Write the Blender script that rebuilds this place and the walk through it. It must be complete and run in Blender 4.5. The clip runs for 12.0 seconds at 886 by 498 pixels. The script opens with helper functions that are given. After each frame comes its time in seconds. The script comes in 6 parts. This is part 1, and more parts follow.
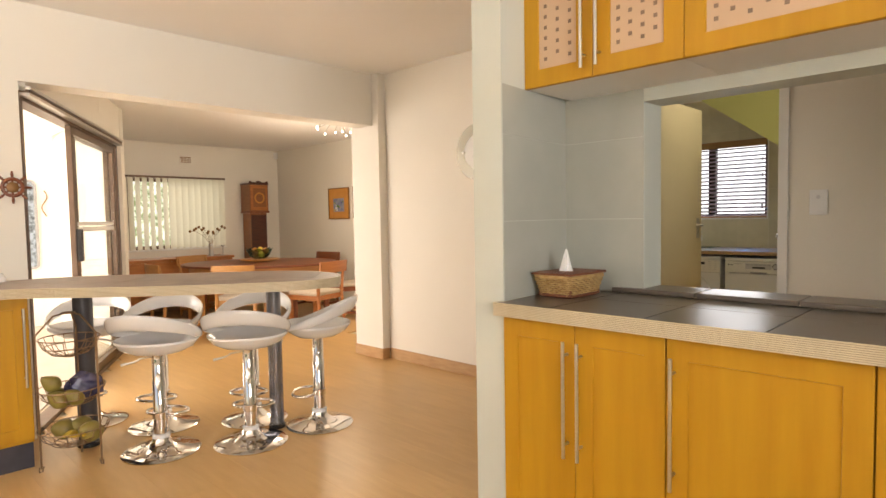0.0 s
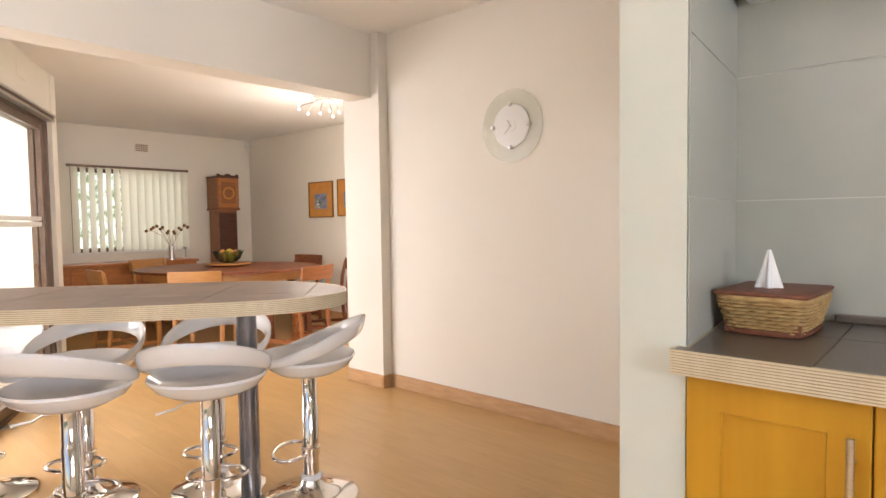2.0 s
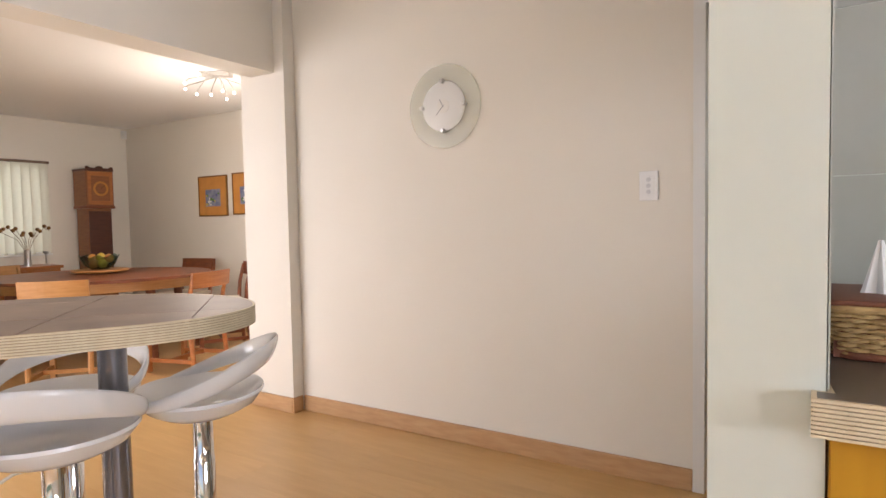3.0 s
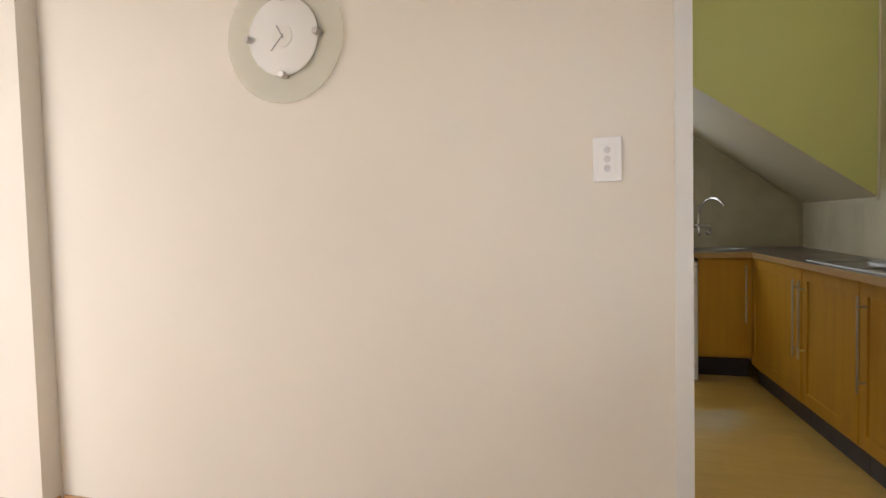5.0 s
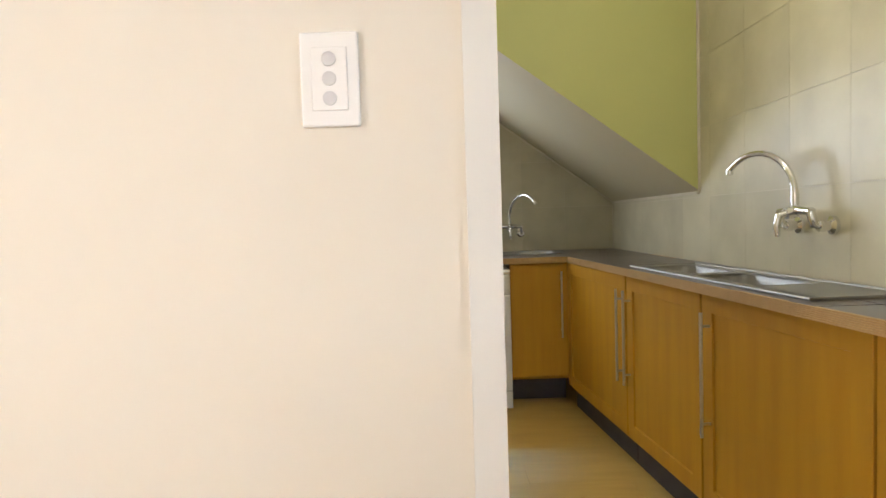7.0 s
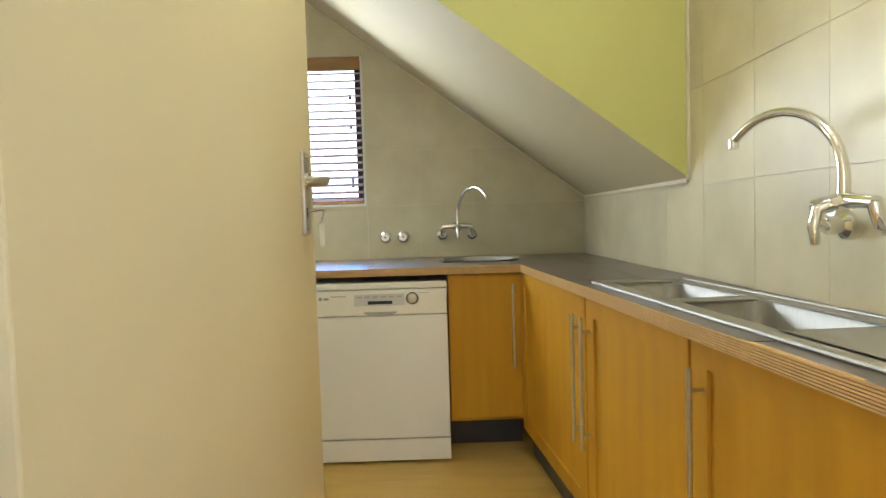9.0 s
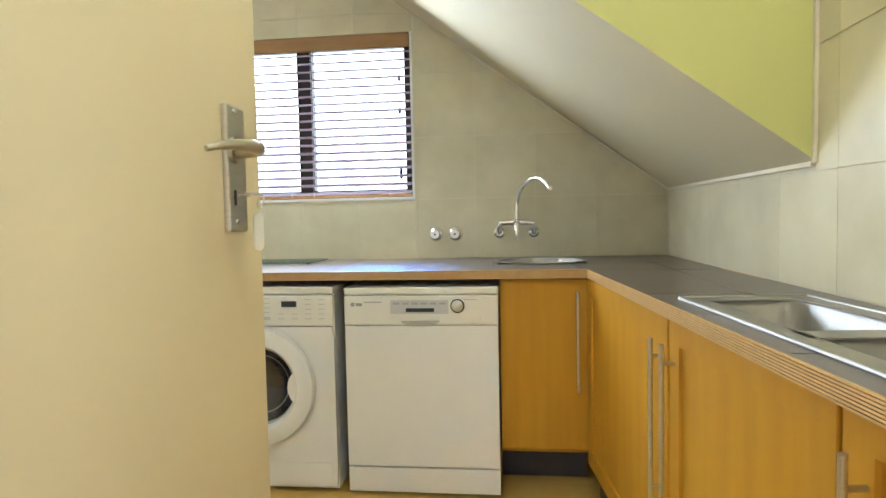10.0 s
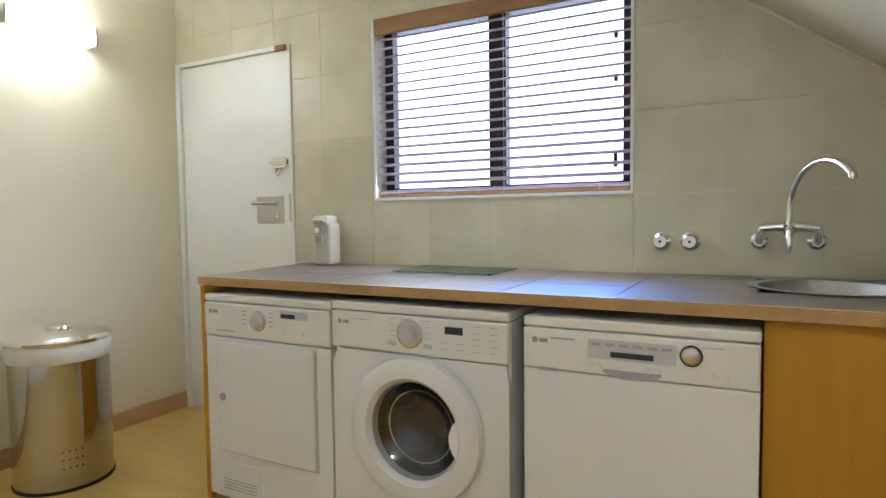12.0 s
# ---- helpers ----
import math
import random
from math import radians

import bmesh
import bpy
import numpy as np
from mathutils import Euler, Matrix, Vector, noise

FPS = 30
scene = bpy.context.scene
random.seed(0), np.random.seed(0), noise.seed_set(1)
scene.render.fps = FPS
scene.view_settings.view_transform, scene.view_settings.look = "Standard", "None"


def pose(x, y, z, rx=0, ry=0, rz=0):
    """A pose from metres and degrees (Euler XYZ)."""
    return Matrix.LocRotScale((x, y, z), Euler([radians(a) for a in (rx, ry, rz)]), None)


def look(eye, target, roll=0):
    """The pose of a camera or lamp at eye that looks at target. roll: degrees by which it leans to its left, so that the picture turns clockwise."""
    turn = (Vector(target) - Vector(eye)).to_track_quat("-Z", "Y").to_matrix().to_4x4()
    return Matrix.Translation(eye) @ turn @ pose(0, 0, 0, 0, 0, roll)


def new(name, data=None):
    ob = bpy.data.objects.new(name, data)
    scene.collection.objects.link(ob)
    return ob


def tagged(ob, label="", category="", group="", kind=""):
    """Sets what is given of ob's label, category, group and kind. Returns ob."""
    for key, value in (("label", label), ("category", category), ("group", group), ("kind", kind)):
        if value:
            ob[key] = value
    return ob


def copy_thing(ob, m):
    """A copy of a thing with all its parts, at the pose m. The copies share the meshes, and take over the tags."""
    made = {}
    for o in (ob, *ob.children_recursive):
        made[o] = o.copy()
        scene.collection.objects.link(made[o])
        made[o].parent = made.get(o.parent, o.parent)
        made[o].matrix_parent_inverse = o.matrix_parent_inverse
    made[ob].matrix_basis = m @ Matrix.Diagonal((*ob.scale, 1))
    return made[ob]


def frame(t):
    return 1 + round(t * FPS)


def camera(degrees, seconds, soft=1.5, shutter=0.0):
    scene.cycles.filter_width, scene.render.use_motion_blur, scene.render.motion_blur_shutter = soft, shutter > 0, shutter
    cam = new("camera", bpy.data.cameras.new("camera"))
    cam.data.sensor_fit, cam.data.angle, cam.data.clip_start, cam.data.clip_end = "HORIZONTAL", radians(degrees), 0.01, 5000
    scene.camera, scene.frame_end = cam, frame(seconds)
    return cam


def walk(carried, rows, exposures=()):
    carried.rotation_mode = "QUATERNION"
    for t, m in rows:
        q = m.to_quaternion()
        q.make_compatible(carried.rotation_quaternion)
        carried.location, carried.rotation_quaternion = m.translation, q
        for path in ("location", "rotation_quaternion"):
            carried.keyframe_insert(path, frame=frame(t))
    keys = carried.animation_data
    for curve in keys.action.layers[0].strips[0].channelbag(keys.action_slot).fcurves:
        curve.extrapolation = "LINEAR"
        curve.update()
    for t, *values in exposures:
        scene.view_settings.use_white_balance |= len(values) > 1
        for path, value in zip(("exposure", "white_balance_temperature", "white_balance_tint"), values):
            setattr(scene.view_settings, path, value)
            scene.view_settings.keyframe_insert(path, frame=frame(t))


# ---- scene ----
cam = camera(74.0, 12.0)
PATH = [
    (0, (0.057, 0.578, 1.261), (-1.333, 2.012, 1.154), -1.0),
    (0.5, (-0.181, 0.709, 1.249), (-1.596, 2.119, 1.145), -0.9),
    (1, (-0.423, 0.833, 1.229), (-1.835, 2.245, 1.126), -1.0),
    (1.5, (-0.644, 0.956, 1.219), (-2.033, 2.392, 1.12), -0.9),
    (2, (-0.869, 1.095, 1.204), (-2.192, 2.592, 1.107), -0.8),
    (2.5, (-1.092, 1.232, 1.191), (-2.274, 2.842, 1.091), -1.0),
    (4.3, (-1.702, 1.938, 1.142), (-2.451, 3.791, 1.054), -1.2),
    (4.5, (-1.754, 2.033, 1.143), (-2.443, 3.908, 1.055), -1.3),
    (5, (-1.832, 2.283, 1.138), (-2.417, 4.193, 1.046), -1.4),
    (5.5, (-1.873, 2.527, 1.134), (-2.279, 4.483, 1.035), -1.2),
    (6, (-1.86, 2.762, 1.114), (-2.086, 4.747, 1.032), -1.8),
    (7, (-1.728, 3.225, 1.109), (-1.727, 5.223, 1.016), -1.8),
    (7.5, (-1.652, 3.415, 1.109), (-1.58, 5.411, 1.012), -1.8),
    (7.7, (-1.619, 3.471, 1.121), (-1.543, 5.467, 1.022), -1.9),
    (9.3, (-1.351, 4.099, 1.092), (-1.367, 6.097, 0.994), -1.5),
    (9.5, (-1.328, 4.176, 1.091), (-1.404, 6.172, 0.992), -1.5),
    (10, (-1.3, 4.366, 1.087), (-1.525, 6.35, 0.983), -1.2),
    (10.5, (-1.314, 4.566, 1.096), (-1.656, 6.534, 0.994), -1.1),
    (11, (-1.329, 4.726, 1.095), (-1.833, 6.659, 0.994), -1.1),
    (11.5, (-1.335, 4.864, 1.111), (-2.099, 6.71, 1.008), -0.8),
    (12, (-1.369, 5.01, 1.109), (-2.301, 6.776, 0.999), -0.7),
]
EXPOSURES = [(0, -0.36, 6800, 14), (1.5, -0.26, 6300, 15), (2.5, -0.38, 5800, 17), (4.5, -0.53, 5850, 14), (5.5, -0.06, 5900, 13), (6.5, 0.26, 5680, 12), (7.5, 0.40, 5930, 10), (9.5, 1.09, 5900, 5), (10.5, 1.30, 5120, 10), (12, 0.80, 5220, 14)]
walk(cam, [(t, look(eye, target, roll)) for t, eye, target, roll in PATH], EXPOSURES)


# ---- light ----
world = bpy.data.worlds.new("world")
scene.world = world
world.use_nodes = True
wn = world.node_tree
sky = wn.nodes.new("ShaderNodeTexSky")
sky.sky_type, sky.sun_disc = "NISHITA", False
sky.sun_elevation, sky.sun_rotation = radians(48), radians(173)
wn.links.new(sky.outputs[0], wn.nodes["Background"].inputs[0])
wn.nodes["Background"].inputs[1].default_value = 0.12
sun = new("sun", bpy.data.lights.new("sun", "SUN"))
sun.data.energy, sun.data.angle, sun.data.color = 4.5, radians(0.5), (1, 0.95, 0.86)
sun.matrix_world = look((0, 0, 10), (-0.12, 0.99, 10 - 1.11))


def area_light(name, eye, target, sx, sy, watts, color=(1, 1, 1)):
    data = bpy.data.lights.new(name, "AREA")
    data.shape, data.size, data.size_y, data.energy, data.color = "RECTANGLE", sx, sy, watts, color
    ob = new(name, data)
    ob.matrix_world = look(eye, target)
    return ob


# unseen fill: daylight from behind the camera, and an added east lamp for the beam
for eye, target, watts in (((-1.2, -3.1, 1.15), (-1.9, -1.5, 4.2), 165), ((2.12, 0.3, 1.5), (-4.0, 0.5, 3.0), 80)):
    fill_light = area_light("kitchen_fill_light", eye, target, 1.8, 1.05, watts, (1, 0.99, 0.96))
    fill_light.data.spread = radians(112)
area_light("patio_daylight", (-6.2, -1.0, 1.4), (-5.4, 2.2, 1.85), 4.4, 2.2, 380, (1, 0.92, 0.84))
area_light("dining_window_light", (-9.3, 3.95, 1.5), (-6.0, 3.95, 1.4), 1.7, 1.4, 30, (1, 0.93, 0.83))
area_light("scullery_window_light", (-2.375, 7.26, 1.6), (-2.375, 5.0, 0.9), 1.15, 0.75, 18, (0.91, 0.93, 0.95))
# added blue spot before the blind, throws the skylight's patch on the worktop
glint = area_light("scullery_glint_lamp", (-1.94, 7.27, 1.80), (-1.85, 6.72, 0.885), 0.34, 0.18, 3.6, (0.03, 0.25, 1))
glint.data.spread = radians(34)

# ---- materials ----


def mat(name, color, rough=0.5, metal=0.0, color2=None, scale=6.0, detail=4.0, bump=0.0, bump_scale=80.0,
        stretch=(1, 1, 1), coat=0.0, spec=0.5, vary=0.0, rough_var=0.0):
    """Principled material with two scales of variation in colour, roughness and relief."""
    m = bpy.data.materials.new(name)
    m.use_nodes = True
    nt = m.node_tree
    b = nt.nodes["Principled BSDF"]
    b.inputs["Roughness"].default_value = rough
    b.inputs["Metallic"].default_value = metal
    b.inputs["Specular IOR Level"].default_value = spec
    b.inputs["Coat Weight"].default_value = coat
    b.inputs["Coat Roughness"].default_value = 0.08
    tc = nt.nodes.new("ShaderNodeTexCoord")
    mp = nt.nodes.new("ShaderNodeMapping")
    mp.inputs["Scale"].default_value = stretch
    nt.links.new(tc.outputs["Object"], mp.inputs[0])
    n1 = nt.nodes.new("ShaderNodeTexNoise")
    n1.inputs["Scale"].default_value, n1.inputs["Detail"].default_value = scale, detail
    nt.links.new(mp.outputs[0], n1.inputs["Vector"])
    ramp = nt.nodes.new("ShaderNodeValToRGB")
    c2 = color2 or tuple(c * 0.9 for c in color)
    ramp.color_ramp.elements[0].position, ramp.color_ramp.elements[1].position = 0.3, 0.7
    ramp.color_ramp.elements[0].color = (*c2, 1)
    ramp.color_ramp.elements[1].color = (*color, 1)
    nt.links.new(n1.outputs["Fac"], ramp.inputs[0])
    out = ramp.outputs[0]
    if vary:
        info = nt.nodes.new("ShaderNodeObjectInfo")
        hsv = nt.nodes.new("ShaderNodeHueSaturation")
        ma = nt.nodes.new("ShaderNodeMath")
        ma.operation = "MULTIPLY_ADD"
        ma.inputs[1].default_value, ma.inputs[2].default_value = vary, 1 - vary / 2
        nt.links.new(info.outputs["Random"], ma.inputs[0])
        nt.links.new(ma.outputs[0], hsv.inputs["Value"])
        nt.links.new(out, hsv.inputs["Color"])
        out = hsv.outputs[0]
    nt.links.new(out, b.inputs["Base Color"])
    if rough_var:
        mr = nt.nodes.new("ShaderNodeMapRange")
        mr.inputs[3].default_value, mr.inputs[4].default_value = rough - rough_var, rough + rough_var
        nt.links.new(n1.outputs["Fac"], mr.inputs[0])
        nt.links.new(mr.outputs[0], b.inputs["Roughness"])
    if bump:
        n2 = nt.nodes.new("ShaderNodeTexNoise")
        n2.inputs["Scale"].default_value, n2.inputs["Detail"].default_value = bump_scale, 3
        nt.links.new(mp.outputs[0], n2.inputs["Vector"])
        bp = nt.nodes.new("ShaderNodeBump")
        bp.inputs["Strength"].default_value, bp.inputs["Distance"].default_value = bump, 0.004
        nt.links.new(n2.outputs["Fac"], bp.inputs["Height"])
        nt.links.new(bp.outputs[0], b.inputs["Normal"])
    return m


def glow(name, color, strength):
    m = bpy.data.materials.new(name)
    m.use_nodes = True
    b = m.node_tree.nodes["Principled BSDF"]
    b.inputs["Base Color"].default_value = (*color, 1)
    b.inputs["Emission Color"].default_value = (*color, 1)
    b.inputs["Emission Strength"].default_value = strength
    return m


def glass_mat(name, color=(1, 1, 1), rough=0.0, gloss=0.5, base=0.035):
    """Thin glass: a sheet that lets the light through and mirrors at a grazing angle."""
    m = bpy.data.materials.new(name)
    m.use_nodes = True
    nt = m.node_tree
    nt.nodes.remove(nt.nodes["Principled BSDF"])
    tr, gl, mx, lw = (nt.nodes.new("ShaderNode" + k) for k in ("BsdfTransparent", "BsdfGlossy", "MixShader", "LayerWeight"))
    tr.inputs[0].default_value = (*color, 1)
    gl.inputs["Roughness"].default_value = rough
    lw.inputs[0].default_value = 0.5
    pw, ml = nt.nodes.new("ShaderNodeMath"), nt.nodes.new("ShaderNodeMath")
    pw.operation, ml.operation = "POWER", "MULTIPLY_ADD"
    pw.inputs[1].default_value, ml.inputs[1].default_value, ml.inputs[2].default_value = 4.0, gloss, base
    nt.links.new(lw.outputs["Facing"], pw.inputs[0])
    nt.links.new(pw.outputs[0], ml.inputs[0])
    nt.links.new(ml.outputs[0], mx.inputs[0])
    nt.links.new(tr.outputs[0], mx.inputs[1])
    nt.links.new(gl.outputs[0], mx.inputs[2])
    nt.links.new(mx.outputs[0], nt.nodes["Material Output"].inputs[0])
    return m


M_wall = mat("cream_wall_paint", (0.80, 0.76, 0.68), 0.7, color2=(0.77, 0.73, 0.65), scale=1.5, bump=0.12, bump_scale=55)
M_swall = mat("cream_yellow_wall_paint", (0.72, 0.66, 0.47), 0.7, color2=(0.69, 0.63, 0.44), scale=1.5, bump=0.25, bump_scale=45)
M_white = mat("white_paint", (0.80, 0.80, 0.78), 0.5, color2=(0.77, 0.77, 0.75), scale=2, bump=0.08, bump_scale=60)
M_partition = mat("pale_green_white_paint", (0.60, 0.635, 0.58), 0.5, color2=(0.57, 0.605, 0.55), scale=3, bump=0.12, bump_scale=40)
M_ceil = mat("ceiling_paint", (0.87, 0.85, 0.82), 0.8, color2=(0.85, 0.83, 0.80), scale=1, bump=0.05, bump_scale=40)
M_green = mat("lime_green_paint", (0.54, 0.55, 0.205), 0.6, color2=(0.52, 0.53, 0.195), scale=2, bump=0.1, bump_scale=60)
M_floor = mat("maple_laminate", (0.64, 0.41, 0.17), 0.33, color2=(0.57, 0.345, 0.135), scale=3, stretch=(1, 7, 1), bump=0.02, vary=0.06, spec=0.4, rough_var=0.05)
# the same laminate with the scullery's yellowish light put into its colour
M_sfloor = mat("yellow_lit_maple_laminate", (0.62, 0.43, 0.12), 0.36, color2=(0.54, 0.36, 0.09), scale=3, stretch=(1, 7, 1), bump=0.02, vary=0.06, spec=0.4, rough_var=0.05)
M_soffit = mat("beige_soffit_paint", (0.56, 0.505, 0.335), 0.75, color2=(0.54, 0.485, 0.32), scale=2, bump=0.1, bump_scale=60)
M_skirt = mat("oak_skirting", (0.55, 0.34, 0.17), 0.4, color2=(0.45, 0.26, 0.12), scale=8, stretch=(1, 1, 6))
M_grout = mat("tile_grout", (0.70, 0.645, 0.51), 0.8)

M_wood = mat("golden_maple_veneer", (0.52, 0.28, 0.016), 0.45, color2=(0.45, 0.225, 0.012), scale=3, stretch=(7, 7, 0.6), bump=0.03, bump_scale=30, spec=0.3, rough_var=0.05)
M_steel = mat("brushed_steel", (0.62, 0.60, 0.57), 0.32, 1.0, color2=(0.55, 0.53, 0.5), scale=20, stretch=(1, 1, 20))
M_sink = mat("satin_stainless_steel", (0.42, 0.41, 0.375), 0.52, 1.0, color2=(0.38, 0.37, 0.34), scale=30, stretch=(1, 8, 1), bump=0.03, bump_scale=120)
M_chrome = mat("polished_chrome", (0.82, 0.81, 0.80), 0.06, 1.0, color2=(0.78, 0.77, 0.76), scale=3)
M_binsteel = mat("polished_bin_steel", (0.55, 0.53, 0.50), 0.09, 1.0, color2=(0.50, 0.48, 0.45), scale=3)
M_kick = mat("dark_plinth", (0.06, 0.055, 0.07), 0.5, color2=(0.04, 0.038, 0.05), scale=10)
M_ttile = mat("slate_worktop_tile", (0.130, 0.105, 0.082), 0.30, color2=(0.10, 0.082, 0.066), scale=6, bump=0.025, bump_scale=60, vary=0.18, rough_var=0.04)
M_btile = mat("brown_grey_bar_tile", (0.36, 0.285, 0.235), 0.48, color2=(0.27, 0.21, 0.17), scale=9, bump=0.12, bump_scale=70, vary=0.15, rough_var=0.08)
M_ply = mat("pale_ply_edge", (0.66, 0.58, 0.41), 0.5, color2=(0.58, 0.49, 0.33), scale=12, stretch=(4, 4, 1))
M_plyo = mat("amber_ply_edge", (0.60, 0.40, 0.16), 0.45, color2=(0.54, 0.34, 0.13), scale=12, stretch=(4, 4, 1))
M_corea = mat("amber_ply_layer", (0.44, 0.28, 0.12), 0.6)
M_core = mat("dark_ply_layer", (0.34, 0.26, 0.17), 0.6)
M_wtile = mat("beige_stone_tile", (0.63, 0.58, 0.41), 0.36, color2=(0.53, 0.485, 0.33), scale=5.5, detail=8, bump=0.05, bump_scale=25, vary=0.10, rough_var=0.06)
M_ktile = mat("pale_grey_tile", (0.44, 0.45, 0.40), 0.30, color2=(0.38, 0.39, 0.345), scale=4, detail=6, bump=0.04, bump_scale=25, vary=0.05, rough_var=0.05)
M_plastic = mat("glossy_white_plastic", (0.82, 0.82, 0.82), 0.14, color2=(0.80, 0.80, 0.80), scale=2, coat=0.4)
M_enamel = mat("white_enamel", (0.80, 0.80, 0.80), 0.22, color2=(0.78, 0.78, 0.78), scale=2, coat=0.2)
M_panelw = mat("off_white_panel_plastic", (0.78, 0.77, 0.73), 0.35, color2=(0.76, 0.75, 0.71), scale=3)
M_plate = mat("white_switch_plastic", (0.88, 0.88, 0.88), 0.25, color2=(0.86, 0.86, 0.86), scale=3)
M_beige = mat("beige_plastic", (0.54, 0.49, 0.38), 0.35, color2=(0.52, 0.47, 0.36), scale=4)
M_rocker = mat("grey_white_rocker", (0.68, 0.68, 0.70), 0.3)
M_grey = mat("grey_print", (0.40, 0.40, 0.42), 0.5)
M_lgrey = mat("pale_grey_print", (0.58, 0.58, 0.60), 0.45)
M_black = mat("black_plastic", (0.012, 0.012, 0.014), 0.25)
M_post = mat("grey_steel_post", (0.30, 0.30, 0.33), 0.25, 0.8, color2=(0.18, 0.18, 0.20), scale=6)
M_postd = mat("dark_post_paint", (0.085, 0.08, 0.085), 0.35, color2=(0.07, 0.065, 0.07), scale=8)
M_trunk = mat("dark_trunk_mahogany", (0.10, 0.032, 0.018), 0.35, color2=(0.06, 0.02, 0.012), scale=7, stretch=(1, 1, 8))
M_drum = mat("dark_drum_steel", (0.30, 0.30, 0.37), 0.25, 0.4, color2=(0.13, 0.13, 0.18), scale=14)
M_hood = mat("brown_clock_case", (0.30, 0.12, 0.04), 0.4, color2=(0.22, 0.08, 0.028), scale=7, stretch=(1, 1, 8))
M_sidegrey = mat("grey_appliance_side", (0.33, 0.33, 0.33), 0.4)
M_brownframe = mat("dark_brown_window_frame", (0.045, 0.028, 0.025), 0.4, color2=(0.03, 0.02, 0.018), scale=8)
M_bronze = mat("bronze_aluminium", (0.17, 0.115, 0.08), 0.35, 0.4, color2=(0.13, 0.085, 0.06), scale=10)


def vane_mat(name, color, color2, through_share):
    """Blind material: lets part of the daylight through."""
    m = mat(name, color, 0.7, color2=color2, scale=30, bump=0.1, bump_scale=300)
    nt = m.node_tree
    tl, mx = nt.nodes.new("ShaderNodeBsdfTranslucent"), nt.nodes.new("ShaderNodeMixShader")
    tl.inputs[0].default_value, mx.inputs[0].default_value = (*color, 1), through_share
    nt.links.new(nt.nodes["Principled BSDF"].outputs[0], mx.inputs[1])
    nt.links.new(tl.outputs[0], mx.inputs[2])
    nt.links.new(mx.outputs[0], nt.nodes["Material Output"].inputs[0])
    return m


M_vane = vane_mat("cream_blind_cloth", (0.74, 0.71, 0.60), (0.70, 0.67, 0.56), 0.3)


M_slat = vane_mat("lilac_white_blind_slat", (0.60, 0.50, 0.63), (0.56, 0.46, 0.59), 0.20)
M_valance = mat("brown_wood_valance", (0.36, 0.20, 0.075), 0.45, color2=(0.28, 0.15, 0.05), scale=5, stretch=(1, 6, 6))
M_mahog = mat("mahogany", (0.25, 0.075, 0.025), 0.42, color2=(0.15, 0.04, 0.015), scale=7, stretch=(1, 1, 8))
M_teak = mat("orange_teak", (0.48, 0.18, 0.05), 0.35, color2=(0.36, 0.12, 0.03), scale=6, stretch=(1, 1, 8), coat=0.2)
M_oak = mat("honey_oak", (0.52, 0.26, 0.08), 0.4, color2=(0.42, 0.19, 0.05), scale=7, stretch=(1, 1, 8))
M_fabric = mat("beige_upholstery", (0.58, 0.50, 0.40), 0.9, color2=(0.50, 0.42, 0.33), scale=60, bump=0.2, bump_scale=300)
M_wicker = mat("straw_wicker", (0.52, 0.36, 0.15), 0.6, color2=(0.34, 0.20, 0.07), scale=40, bump=0.2, bump_scale=200)
M_wickerd = mat("red_brown_wicker", (0.22, 0.075, 0.035), 0.5, color2=(0.13, 0.04, 0.02), scale=60, stretch=(1, 8, 1), bump=0.3, bump_scale=150)
M_tissue = mat("white_tissue", (0.85, 0.85, 0.84), 0.9, color2=(0.80, 0.80, 0.79), scale=20, bump=0.1, bump_scale=60)
M_wire = mat("bronze_wire", (0.30, 0.20, 0.12), 0.35, 0.8)
M_pear = mat("green_pear_skin", (0.28, 0.24, 0.05), 0.4, color2=(0.20, 0.14, 0.035), scale=9)
M_banana = mat("yellow_fruit_skin", (0.62, 0.44, 0.05), 0.45, color2=(0.50, 0.34, 0.04), scale=12)
M_apple = mat("red_apple_skin", (0.42, 0.10, 0.04), 0.35, color2=(0.50, 0.30, 0.06), scale=14)
M_darkbag = mat("dark_blue_plastic_bag", (0.03, 0.03, 0.075), 0.2, color2=(0.10, 0.09, 0.16), scale=22, bump=0.4, bump_scale=40)
M_frost = mat("frosted_peach_glass", (0.58, 0.41, 0.27), 0.4, color2=(0.53, 0.37, 0.24), scale=6)
M_square = mat("brown_square_print", (0.24, 0.16, 0.11), 0.4, color2=(0.18, 0.12, 0.08), scale=40)
M_clockglass = mat("pale_green_glass_rim", (0.84, 0.85, 0.77), 0.2, color2=(0.82, 0.83, 0.75), scale=4)
nt = M_clockglass.node_tree
tr, mx = nt.nodes.new("ShaderNodeBsdfTransparent"), nt.nodes.new("ShaderNodeMixShader")
tr.inputs[0].default_value, mx.inputs[0].default_value = (1, 1, 0.98, 1), 0.7
nt.links.new(nt.nodes["Principled BSDF"].outputs[0], mx.inputs[1])
nt.links.new(tr.outputs[0], mx.inputs[2])
nt.links.new(mx.outputs[0], nt.nodes["Material Output"].inputs[0])
M_tag = mat("white_key_tag", (0.82, 0.82, 0.80), 0.4)
M_liner = mat("white_bin_liner", (0.78, 0.77, 0.70), 0.5, color2=(0.70, 0.69, 0.62), scale=25, bump=0.4, bump_scale=50)
M_orange = mat("orange_picture_mount", (0.60, 0.27, 0.05), 0.5, color2=(0.52, 0.22, 0.04), scale=10)
M_gilt = mat("brown_gilt_frame", (0.25, 0.12, 0.03), 0.4, 0.3)
M_bulb = glow("warm_bulb", (1.0, 0.88, 0.68), 9)
